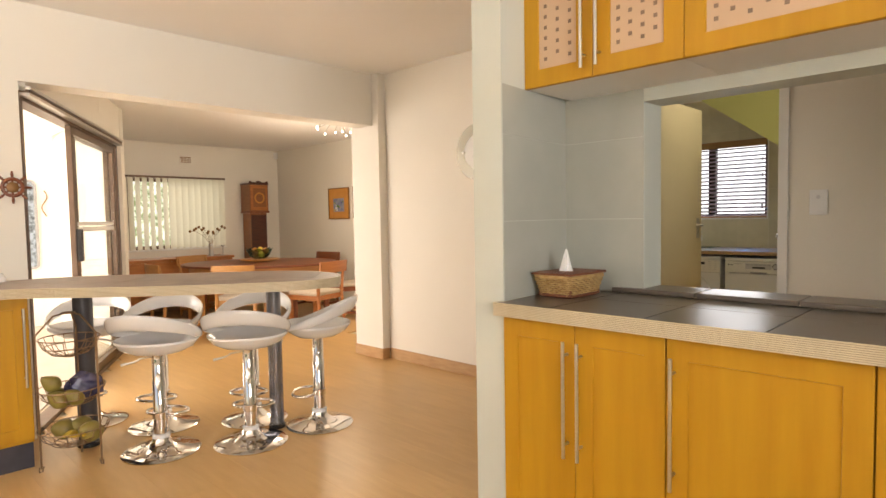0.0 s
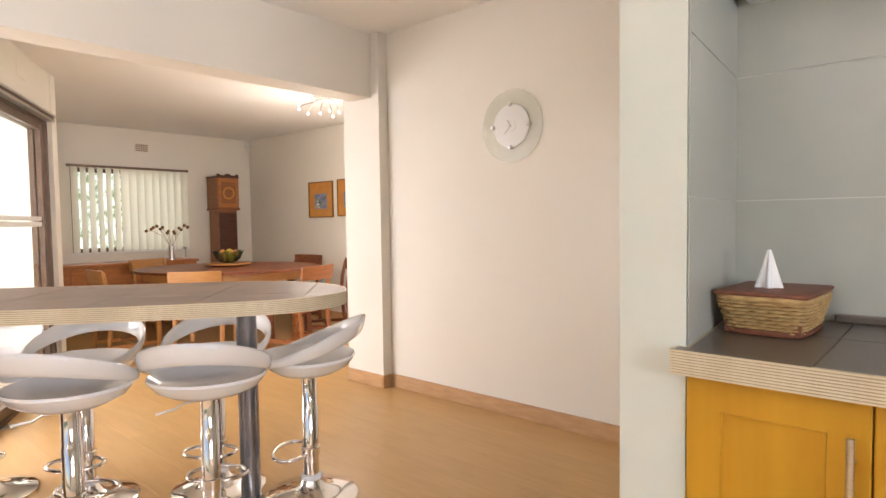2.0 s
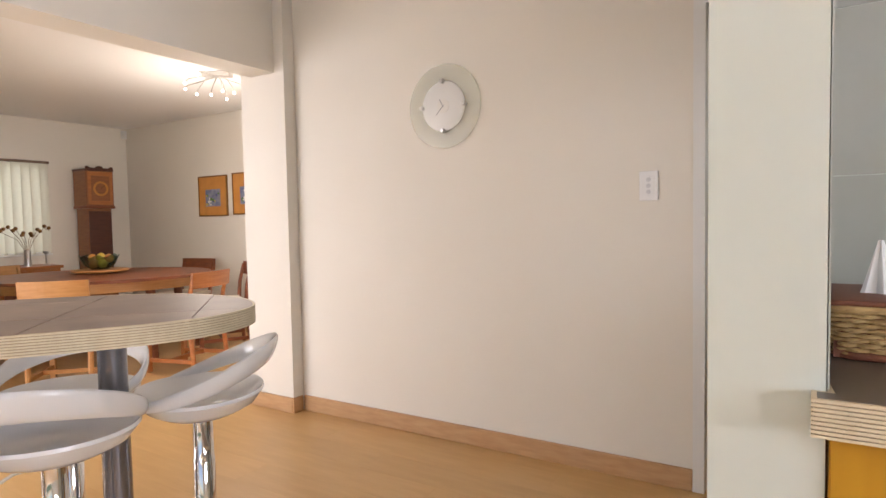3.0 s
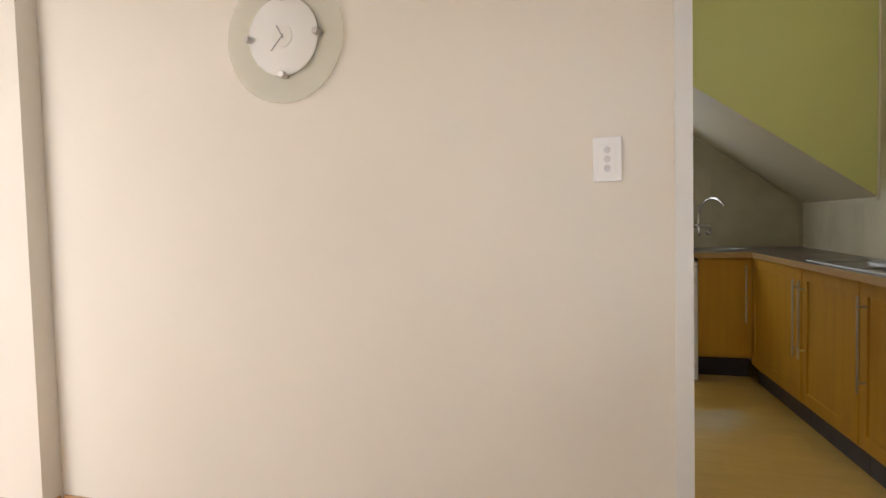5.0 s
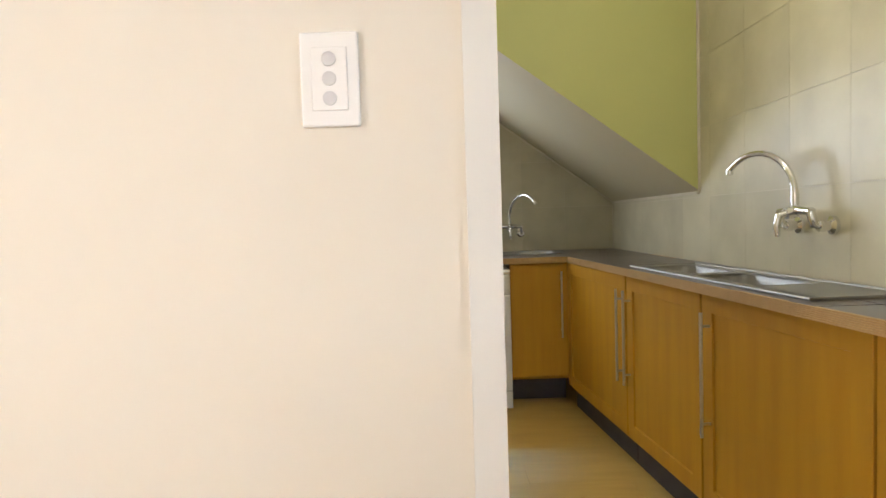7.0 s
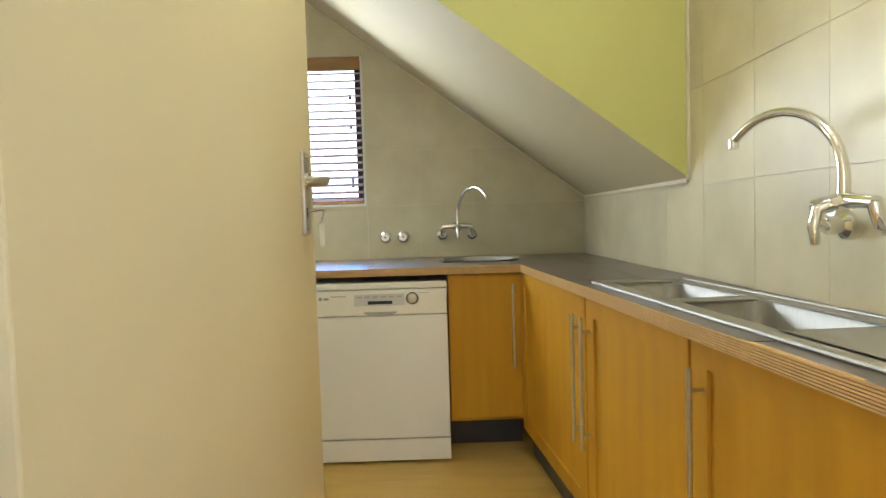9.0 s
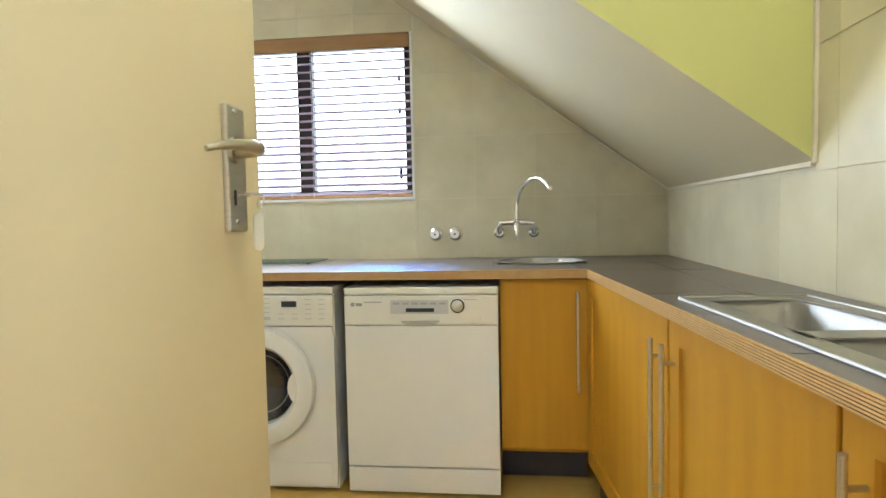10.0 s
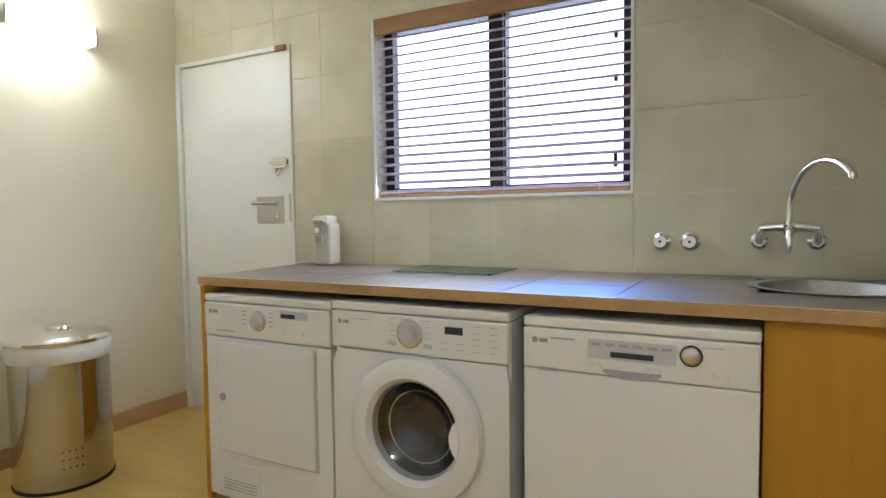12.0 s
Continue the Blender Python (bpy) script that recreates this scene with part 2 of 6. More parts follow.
M_tube = glow("white_lamp_glass", (1.0, 0.96, 0.86), 18)
M_lcd = mat("dark_display", (0.03, 0.035, 0.05), 0.15)
M_door = mat("cream_door_paint", (0.74, 0.66, 0.46), 0.45, color2=(0.71, 0.63, 0.43), scale=2, bump=0.05, bump_scale=70)
M_outerdoor = mat("white_door_paint", (0.80, 0.79, 0.72), 0.4, color2=(0.77, 0.76, 0.69), scale=3, bump=0.05, bump_scale=60)
M_patio = mat("pale_patio_paint", (0.78, 0.70, 0.54), 0.7, color2=(0.74, 0.66, 0.5), scale=2)
M_pfloor = mat("patio_floor", (0.55, 0.48, 0.40), 0.6, color2=(0.48, 0.41, 0.34), scale=4)
G_clear = glass_mat("clear_glass", (0.93, 0.95, 0.93))
G_slide = glass_mat("sliding_door_glass", (0.97, 0.98, 0.97), 0.0, 0.22)
G_tint = glass_mat("board_glass", (0.62, 0.72, 0.70), 0.03)
G_dark = glass_mat("smoked_door_glass", (0.55, 0.57, 0.62), 0.02, 0.6, 0.12)


def garden_mat(name, light, dark, strength, scale, lo, hi):
    """Glowing backdrop of far garden: bright sky broken by leaves."""
    m = bpy.data.materials.new(name)
    m.use_nodes = True
    nt = m.node_tree
    tc, n1, rp = nt.nodes.new("ShaderNodeTexCoord"), nt.nodes.new("ShaderNodeTexNoise"), nt.nodes.new("ShaderNodeValToRGB")
    n1.inputs["Scale"].default_value, n1.inputs["Detail"].default_value, n1.inputs["Roughness"].default_value = scale, 7, 0.7
    rp.color_ramp.elements[0].position, rp.color_ramp.elements[1].position = lo, hi
    rp.color_ramp.elements[0].color, rp.color_ramp.elements[1].color = (*dark, 1), (*light, 1)
    em = nt.nodes.new("ShaderNodeEmission")
    em.inputs[1].default_value = strength
    nt.links.new(tc.outputs["Object"], n1.inputs["Vector"])
    nt.links.new(n1.outputs["Fac"], rp.inputs[0])
    nt.links.new(rp.outputs[0], em.inputs[0])
    nt.links.new(em.outputs[0], nt.nodes["Material Output"].inputs[0])
    return m


M_garden = garden_mat("bright_garden", (0.93, 0.94, 1.0), (0.30, 0.27, 0.29), 2.7, 14.0, 0.33, 0.42)
M_hedge = garden_mat("sunlit_hedge", (1.0, 1.0, 0.92), (0.22, 0.25, 0.12), 2.3, 9.0, 0.42, 0.60)

# ---- building helpers ----


def thing(name, label, category, loc=(0, 0, 0), group="", rz=0.0):
    ob = new(name)
    ob.empty_display_size = 0.1
    ob.matrix_basis = pose(*loc, 0, 0, rz)
    return tagged(ob, label, category, group)


def part(name, bm, material, parent, label="", loc=(0, 0, 0), rot=(0, 0, 0), smooth=False):
    me = bpy.data.meshes.new(name)
    if smooth:
        for f in bm.faces:
            f.smooth = True
    bmesh.ops.recalc_face_normals(bm, faces=bm.faces)
    bm.to_mesh(me)
    bm.free()
    if material:
        me.materials.append(material)
    if smooth:
        me.set_sharp_from_angle(angle=radians(40))
    ob = new(name, me)
    ob.parent = parent
    ob.matrix_basis = pose(*loc, *rot)
    if label:
        ob["label"] = label
    return ob


def struct(name, bm, material, label, category):
    ob = part(name, bm, material, None)
    return tagged(ob, label, category, kind="structure")


def B(x0, x1, y0, y1, z0, z1, bm=None, bev=0.0, seg=2):
    """A box, bevelled if asked for."""
    bm = bm or bmesh.new()
    g = bmesh.ops.create_cube(bm, size=1, matrix=Matrix.LocRotScale(((x0 + x1) / 2, (y0 + y1) / 2, (z0 + z1) / 2), None, (abs(x1 - x0), abs(y1 - y0), abs(z1 - z0))))
    if bev:
        es = list({e for v in g["verts"] for e in v.link_edges})
        bmesh.ops.bevel(bm, geom=es, offset=bev, segments=seg, profile=0.5, affect="EDGES")
    return bm


def prism(pts, z0, z1, bm=None, bev=0.0, seg=2):
    """An upright prism over the outline pts (x, y)."""
    bm = bm or bmesh.new()
    lo = [bm.verts.new((x, y, z0)) for x, y in pts]
    hi = [bm.verts.new((x, y, z1)) for x, y in pts]
    n = len(pts)
    fs = [bm.faces.new(lo[::-1]), bm.faces.new(hi)]
    fs += [bm.faces.new((lo[k], lo[(k + 1) % n], hi[(k + 1) % n], hi[k])) for k in range(n)]
    if bev:
        bmesh.ops.bevel(bm, geom=list(fs[0].edges) + list(fs[1].edges), offset=bev, segments=seg, profile=0.5, affect="EDGES")
    return bm


def lathe(profile, n=32, bm=None, m=None):
    """A body turned round z from (radius, height) pairs."""
    bm = bm or bmesh.new()
    rings = []
    for r, z in profile:
        if r < 1e-5:
            rings.append([bm.verts.new((0, 0, z))])
        else:
            rings.append([bm.verts.new((r * math.cos(2 * math.pi * k / n), r * math.sin(2 * math.pi * k / n), z)) for k in range(n)])
    for a, b in zip(rings, rings[1:]):
        for k in range(n):
            q = [a[k % len(a)], a[(k + 1) % len(a)], b[(k + 1) % len(b)], b[k % len(b)]]
            q = list(dict.fromkeys(q))
            if len(q) > 2:
                bm.faces.new(q)
    if m is not None:
        bmesh.ops.transform(bm, matrix=m, verts=[v for ring in rings for v in ring])
    return bm


def tube(pts, r, n=10, bm=None, closed=False, cap=True):
    """A round bar along the points; r may be one radius or one for each point."""
    bm = bm or bmesh.new()
    pts = [Vector(p) for p in pts]
    c = len(pts)
    rs = r if isinstance(r, (list, tuple)) else [r] * c
    rings, side = [], None
    for k, p in enumerate(pts):
        a = pts[(k - 1) % c] if (closed or k) else p
        b = pts[(k + 1) % c] if (closed or k < c - 1) else p
        d = (b - a).normalized()
        if side is None:
            side = d.orthogonal().normalized()
        side = (side - d * side.dot(d)).normalized()
        up = d.cross(side)
        rings.append([bm.verts.new(p + rs[k] * (side * math.cos(2 * math.pi * j / n) + up * math.sin(2 * math.pi * j / n))) for j in range(n)])
    for k in range(c if closed else c - 1):
        a, b = rings[k], rings[(k + 1) % c]
        for j in range(n):
            bm.faces.new((a[j], a[(j + 1) % n], b[(j + 1) % n], b[j]))
    if cap and not closed:
        bm.faces.new(rings[0][::-1])
        bm.faces.new(rings[-1])
    return bm


def arc(cx, cy, r, a0, a1, n, f=lambda u, v: (u, v, 0)):
    return [f(cx + r * math.cos(radians(a0 + (a1 - a0) * k / n)), cy + r * math.sin(radians(a0 + (a1 - a0) * k / n))) for k in range(n + 1)]


def bar_between(a, b, w, h, bm=None):
    """A straight squared bar from a to b."""
    bm = bm or bmesh.new()
    a, b = Vector(a), Vector(b)
    m = (b - a).to_track_quat("Z", "Y").to_matrix().to_4x4()
    g = bmesh.ops.create_cube(bm, size=1, matrix=Matrix.Translation((a + b) / 2) @ m @ Matrix.Diagonal((w, h, (b - a).length, 1)))
    return bm


# ---- structure: kitchen, passage, dining room ----
CLOCK_Y, WALL_Y, BACK_Y, RIGHT_X, LEFT_X = 4.03, 4.28, 7.356, -0.522, -4.34
WIN_X, PIC_Y = -8.60, 5.65
EAST, SOUTH = 2.2, -3.2
KCEIL, DCEIL, SCEIL = 2.535, 2.385, 2.5

floor = struct("floor", B(-9.0, EAST + 0.2, -3.4, 7.7, -0.12, -0.012), M_grout, "concrete slab under the laminate floor", "floor")

# clock wall with the scullery doorway
bm = B(-4.36, -1.69, CLOCK_Y, WALL_Y, 0, 2.6)
B(-0.787, EAST, CLOCK_Y, WALL_Y, 0, 2.6, bm)
B(-1.69, -0.787, CLOCK_Y, WALL_Y, 2.09, 2.6, bm)
struct("wall_clock", bm, M_wall, "cream painted wall with a doorway to the scullery", "wall")
struct("pillar_north", B(-4.36, -3.975, 3.944, CLOCK_Y - 0.001, 0, 2.535), M_wall, "cream painted pillar under the beam", "pillar")
struct("beam", B(-4.26, -4.055, SOUTH, 3.943, 2.086, 2.6), M_wall, "cream painted ceiling beam between kitchen and dining room", "beam")
struct("pillar_west", B(-4.26, -4.052, SOUTH, 1.345, 0, 2.085), M_wall, "cream painted wall end under the beam", "wall")
struct("ceiling_kitchen", B(-4.055, EAST, SOUTH, CLOCK_Y, KCEIL, KCEIL + 0.1), M_ceil, "white painted kitchen ceiling", "ceiling")
struct("ceiling_dining", B(WIN_X - 0.1, -4.26, 1.0, PIC_Y + 0.1, DCEIL, DCEIL + 0.1), M_ceil, "white painted dining room ceiling", "ceiling")
# out of view; opening widened so sun on the floor brightens ceiling and beam
bm = B(-4.2, EAST, SOUTH - 0.12, SOUTH, 2.1, 2.6)
for x0, x1, z0, z1 in ((-4.2, -3.3, 0, 2.1), (-3.3, 1.2, 0, 0.05), (1.2, EAST, 0, 2.1)):
    B(x0, x1, SOUTH - 0.12, SOUTH, z0, z1, bm)
struct("wall_south", bm, M_wall, "unseen cream kitchen wall with an opening made for light", "wall")
# out of view; this opening is invented for the east fill lamp
bm = B(EAST, EAST + 0.12, SOUTH, CLOCK_Y, 0, 1.0)
B(EAST, EAST + 0.12, SOUTH, CLOCK_Y, 2.1, 2.6, bm)
for y0, y1 in ((SOUTH, -0.6), (1.2, CLOCK_Y)):
    B(EAST, EAST + 0.12, y0, y1, 1.0, 2.1, bm)
struct("wall_east", bm, M_wall, "unseen cream kitchen wall with an opening made for light", "wall")
struct("wall_picture", B(WIN_X, LEFT_X - 0.07, PIC_Y, PIC_Y + 0.12, 0, 2.5), M_wall, "cream painted dining room wall", "wall")
struct("wall_dining_east", B(LEFT_X - 0.13, LEFT_X - 0.07, WALL_Y + 0.001, PIC_Y - 0.001, 0, 2.5), M_wall, "cream painted dining room wall", "wall")
WY0, WY1, WZ0, WZ1 = 3.36, 4.70, 0.88, 1.885
bm = B(WIN_X - 0.2, WIN_X, 2.0, WY0, 0, 2.5)
B(WIN_X - 0.2, WIN_X, WY1, PIC_Y, 0, 2.5, bm)
B(WIN_X - 0.2, WIN_X, WY0, WY1, 0, WZ0, bm)
B(WIN_X - 0.2, WIN_X, WY0, WY1, WZ1, 2.5, bm)
struct("wall_window", bm, M_wall, "cream painted dining room wall with a window", "wall")
# slanting wall of the sliding door: from the west pillar to the dining corner
SD_A, SD_B = Vector((-4.08, 1.385, 0)), Vector((-6.40, 2.651, 0))
SD_DIR = (SD_B - SD_A).normalized()
SD_N = Vector((-SD_DIR.y, SD_DIR.x, 0))


def slant(u0, u1, w0, w1, z0, z1, bm=None):
    pts = [SD_A + SD_DIR * u + SD_N * w for u, w in ((u0, w0), (u1, w0), (u1, w1), (u0, w1))]
    return prism([(p.x, p.y) for p in pts], z0, z1, bm)


SD_L = (SD_B - SD_A).length
SD_U1, SD_H = SD_L - 0.215, 2.04
bm = slant(0, SD_U1, 0, 0.16, SD_H, 2.5)
struct("wall_slanting", bm, M_wall, "cream painted slanting wall over the sliding door", "wall")
COR = (-6.29, 2.605)
jamb = [SD_A + SD_DIR * SD_U1 + SD_N * w for w in (-0.004, 0.16)]
struct("wall_jamb", prism([(jamb[0].x, jamb[0].y), COR, (COR[0] - 0.1, COR[1] - 0.12), (jamb[1].x, jamb[1].y)], 0, 2.5), M_wall, "cream painted jamb beside the sliding door", "wall")
struct("wall_dining_west", prism([(COR[0] - 0.002, COR[1]), (WIN_X, 2.68), (WIN_X, 2.53), (COR[0] - 0.12, COR[1] - 0.12)], 0, 2.5), M_wall, "cream painted dining room wall", "wall")

# partition, hatch wall
struct("wall_partition", prism([(-1.404, 2.258), (-1.268, 2.258), (-1.316, 2.749), (-1.316, 2.90), (-1.452, 2.90)], 0, KCEIL), M_partition, "pale painted end of the partition wall", "wall")
bm = bmesh.new()
rings = [[bm.verts.new((x, y, z)) for x, z in ((x0, z0), (x1, z0), (x1, z1), (x0, z1))] for y in (2.75, 2.90)
         for x0, x1, z0, z1 in ((-1.315, EAST, 0, KCEIL), (-0.965, 0.6, 0.90, 1.69))]
for r0, r1 in ((rings[0], rings[1]), (rings[2], rings[3]), (rings[0], rings[2]), (rings[1], rings[3])):
    for k in range(4):
        bm.faces.new((r0[k], r0[(k + 1) % 4], r1[(k + 1) % 4], r1[k]))
struct("wall_hatch", bm, M_partition, "pale painted wall with a serving hatch", "wall")

# ---- structure: scullery ----
DOOR2_X1 = -3.50
SWX0, SWX1, SWZ0, SWZ1 = -2.96, -1.789, 1.202, 2.035
bm = B(LEFT_X, DOOR2_X1 + 0.03, BACK_Y, BACK_Y + 0.2, 2.00, 2.6)
B(DOOR2_X1 + 0.03, SWX0, BACK_Y, BACK_Y + 0.2, 0, 2.6, bm)
B(SWX1, RIGHT_X, BACK_Y, BACK_Y + 0.2, 0, 2.6, bm)
B(SWX0, SWX1, BACK_Y, BACK_Y + 0.2, 0, SWZ0, bm)
B(SWX0, SWX1, BACK_Y, BACK_Y + 0.2, SWZ1, 2.6, bm)
wall_back = struct("wall_back", bm, M_grout, "tiled scullery wall with window and outer door", "wall")
wall_right = struct("wall_right", B(RIGHT_X, RIGHT_X + 0.12, WALL_Y + 0.001, BACK_Y + 0.2, 0, 2.6), M_grout, "tiled scullery wall", "wall")
struct("wall_left", B(LEFT_X - 0.065, LEFT_X, WALL_Y + 0.001, BACK_Y + 0.2, 0, 2.6), M_swall, "cream painted scullery wall", "wall")
struct("ceiling_scullery", B(LEFT_X, RIGHT_X, WALL_Y + 0.001, BACK_Y, SCEIL, SCEIL + 0.1), M_ceil, "white painted scullery ceiling", "ceiling")
# bulkhead below the stairs: sloping soffit and green front
bm = bmesh.new()
SLOPE = 0.728
xs = (RIGHT_X - 0.001, 1.213), (RIGHT_X - 0.001 - (SCEIL - 1.213) / SLOPE, SCEIL), (RIGHT_X - 0.001, SCEIL)
fr = [bm.verts.new((x, 5.965, z)) for x, z in xs]
bk = [bm.verts.new((x, BACK_Y - 0.001, z)) for x, z in xs]
bm.faces.new(fr), bm.faces.new(bk[::-1])
for k in range(3):
    bm.faces.new((fr[k], fr[(k + 1) % 3], bk[(k + 1) % 3], bk[k]))
bulkhead = struct("stair_bulkhead", bm, M_green, "lime green bulkhead with a beige sloping soffit under the stairs", "bulkhead")
bulkhead.data.materials.append(M_soffit)
for f in bulkhead.data.polygons:
    f.material_index = 1 if f.normal.z < -0.3 else 0


# ---- shared shapes ----
def offset(pts, d):
    """Outline (anticlockwise) shrunk inwards by d."""
    out, n = [], len(pts)
    for k in range(n):
        a, b, c = (Vector((*pts[(k + j) % n], 0)) for j in (-1, 0, 1))
        u, v = (b - a).normalized(), (c - b).normalized()
        nu, nv = Vector((-u.y, u.x, 0)), Vector((-v.y, v.x, 0))
        w = (nu + nv).normalized()
        p = b + w * (d / max(0.5, w.dot(nu)))
        out.append((p.x, p.y))
    return out


def clip(poly, p, n):
    """The part of poly on the side of p to which n points."""
    out = []
    for k in range(len(poly)):
        a, b = poly[k], poly[(k + 1) % len(poly)]
        da, db = ((q[0] - p[0]) * n[0] + (q[1] - p[1]) * n[1] for q in (a, b))
        if da >= 0:
            out.append(a)
        if da * db < 0:
            t = da / (da - db)
            out.append((a[0] + t * (b[0] - a[0]), a[1] + t * (b[1] - a[1])))
    return out


def poly_area(p):
    return abs(sum(a[0] * b[1] - b[0] * a[1] for a, b in zip(p, p[1:] + p[:1]))) / 2


def worktop(name, pts, z0, z1, label, m_edge, m_tile, angle, size, origin, holes=(), layers=9):
    """A worktop with a layered ply edge and tiles on top."""
    w = thing(name, label, "worktop", (0, 0, 0))
    core = offset(pts, 0.003)
    if holes:
        for piece in holes:
            part("core_board", prism(piece, z0, z1 - 0.004), M_corea, w)
    else:
        part("core", prism(core, z0, z1 - 0.004), M_core, w)
    h = (z1 - z0) / (layers - 0.34)
    inner = offset(pts, 0.012)
    n = len(pts)
    for k in range(layers):
        bm = bmesh.new()
        a = [[bm.verts.new((x, y, z)) for x, y in o] for o, z in ((inner, z0 + k * h), (pts, z0 + k * h), (pts, z0 + (k + 0.66) * h), (inner, z0 + (k + 0.66) * h))]
        for r0, r1 in zip(a, a[1:] + a[:1]):
            for j in range(n):
                bm.faces.new((r0[j], r0[(j + 1) % n], r1[(j + 1) % n], r1[j]))
        part("edge_layer", bm, m_edge, w)
    c, sn = math.cos(radians(angle)), math.sin(radians(angle))
    ux, uy = (c, sn), (-sn, c)
    tops = holes or [offset(pts, 0.006)]
    for i in range(-14, 15):
        for j in range(-14, 15):
            for top in tops:
                cell = list(top)
                for (u, k, sgn) in ((ux, i, 1), (ux, i + 1, -1), (uy, j, 1), (uy, j + 1, -1)):
                    q = (origin[0] + u[0] * size * k + sgn * u[0] * 0.002, origin[1] + u[1] * size * k + sgn * u[1] * 0.002)
                    if cell:
                        cell = clip(cell, q, (u[0] * sgn, u[1] * sgn))
                if len(cell) > 2 and poly_area(cell) > 0.0006:
                    clean = [p for k, p in enumerate(cell) if (Vector(p) - Vector(cell[k - 1])).length > 0.001]
                    if len(clean) > 2:
                        part("tile", prism(clean, z1 - 0.004, z1 + random.uniform(-0.0004, 0.0004)), m_tile, w)
    return w


def bar_handle(parent, x, z0, z1, y=0.0, r=0.006):
    """Upright bar handle with two standoffs, in front of a door whose face is at y."""
    bm = tube([(x, y - 0.03, z0), (x, y - 0.03, z1)], r, 10)
    for z in (z0 + 0.045, z1 - 0.045):
        tube([(x, y - 0.03, z), (x, y + 0.001, z)], r * 0.8, 8, bm)
    return part("handle", bm, M_steel, parent, "brushed steel bar handle", smooth=True)


def shaker(parent, x0, x1, z0, z1, y=0.0, rail=0.062, label="", glass=False):
    """A framed door, face at y, looking towards -y."""
    t, sink = 0.02, 0.007
    bm = bmesh.new()
    o = [(x0, z0), (x1, z0), (x1, z1), (x0, z1)]
    i = [(x0 + rail, z0 + rail), (x1 - rail, z0 + rail), (x1 - rail, z1 - rail), (x0 + rail, z1 - rail)]
    b = 0.0025
    rings = []
    for pts, yy in ((o, y + t), (o, y + b), ([(px + (b if px == x0 else -b), pz + (b if pz == z0 else -b)) for px, pz in o], y),
                    (i, y), ([(px + (b if px < (x0 + x1) / 2 else -b), pz + (b if pz < (z0 + z1) / 2 else -b)) for px, pz in i], y + sink)):
        rings.append([bm.verts.new((px, yy, pz)) for px, pz in pts])
    for r0, r1 in zip(rings, rings[1:]):
        for k in range(4):
            bm.faces.new((r0[k], r0[(k + 1) % 4], r1[(k + 1) % 4], r1[k]))
    bm.faces.new(rings[0][::-1])
    if not glass:
        bm.faces.new(rings[-1])
    d = part("door", bm, M_wood, parent, label)
    if glass:
        part("glass_pane", B(x0 + rail - 0.004, x1 - rail + 0.004, y + sink, y + sink + 0.005, z0 + rail - 0.004, z1 - rail + 0.004), M_frost, d, "frosted peach glass with small squares")
        nx = max(2, round((x1 - x0 - 2 * rail) / 0.05))
        bm = bmesh.new()
        for a in range(nx):
            for c in range(20):
                px = x0 + rail + 0.03 + (x1 - x0 - 2 * rail - 0.06) * a / max(1, nx - 1)
                pz = z0 + rail + 0.035 + c * 0.038 + (0.019 if a % 2 else 0)
                if pz < z1 - rail - 0.02:
                    B(px - 0.0065, px + 0.0065, y + sink - 0.001, y + sink, pz - 0.0065, pz + 0.0065, bm)
        part("square_pattern", bm, M_square, d, "small brown squares on the glass")["kind"] = "stuff"
    return d


def base_unit(name, loc, rz, width, doors, z0=0.13, z1=0.86, depth=0.5, kick=0.055, label="", handles=(), hz=(0.44, 0.84), body_top=0.0, plain=False):
    """A base cabinet whose front looks towards local -y; doors as (x0, x1)."""
    c = thing(name, label or "golden maple base cabinet with framed doors and steel handles", "cabinet", loc, "base cabinets", rz)
    bm = B(0.001, width - 0.001, 0.021, depth, z0 - 0.02, body_top or z1)
    if body_top:
        B(0.001, width - 0.001, 0.021, 0.035, body_top, z1, bm)
    part("body", bm, M_wood, c)
    part("plinth", B(0, width, kick, kick + 0.016, 0, z0 - 0.021), M_kick, c, "dark plinth")
    for k, (a, b) in enumerate(doors):
        d = part("door", B(a + 0.0015, b - 0.0015, 0, 0.02, z0, z1 - 0.004, bev=0.002), M_wood, c) if plain else shaker(c, a + 0.0015, b - 0.0015, z0, z1 - 0.004)
        if k < len(handles) and handles[k] is not None:
            bar_handle(d, handles[k], hz[0], hz[1])
    return c


def skirting(name, x0, x1, y0, y1):
    """Skirting board with a rounded top, along a wall."""
    ob = part("skirting_board", B(x0, x1, y0, y1, 0, 0.095, bev=0.004), M_skirt, None)
    return tagged(ob, "oak skirting board along the wall", "skirting", kind="structure")


# ---- door frames, skirtings ----
skirting("a", -3.96, -1.694, CLOCK_Y - 0.016, CLOCK_Y - 0.0005)
skirting("b", -3.9745, -3.9605, 3.93, CLOCK_Y - 0.017)
skirting("c", -4.36, -3.975, 3.928, 3.9435)
skirting("d", WIN_X + 0.02, -4.39, PIC_Y - 0.016, PIC_Y - 0.0005)
skirting("e", WIN_X + 0.0005, WIN_X + 0.016, 2.6, PIC_Y - 0.02)
skirting("f", LEFT_X + 0.0005, LEFT_X + 0.018, 4.3, BACK_Y - 0.02)
bm = B(-1.693, -1.647, CLOCK_Y - 0.012, WALL_Y + 0.012, 0, 2.03)
B(-0.829, -0.784, CLOCK_Y - 0.012, WALL_Y + 0.012, 0, 2.03, bm)
B(-1.693, -0.784, CLOCK_Y - 0.012, WALL_Y + 0.012, 2.03, 2.092, bm)
B(-1.6465, -1.634, 4.215, 4.23, 0, 2.03, bm)
tagged(part("door_frame", bm, M_white, None), "white painted door frame of the scullery", "door frame", kind="structure")

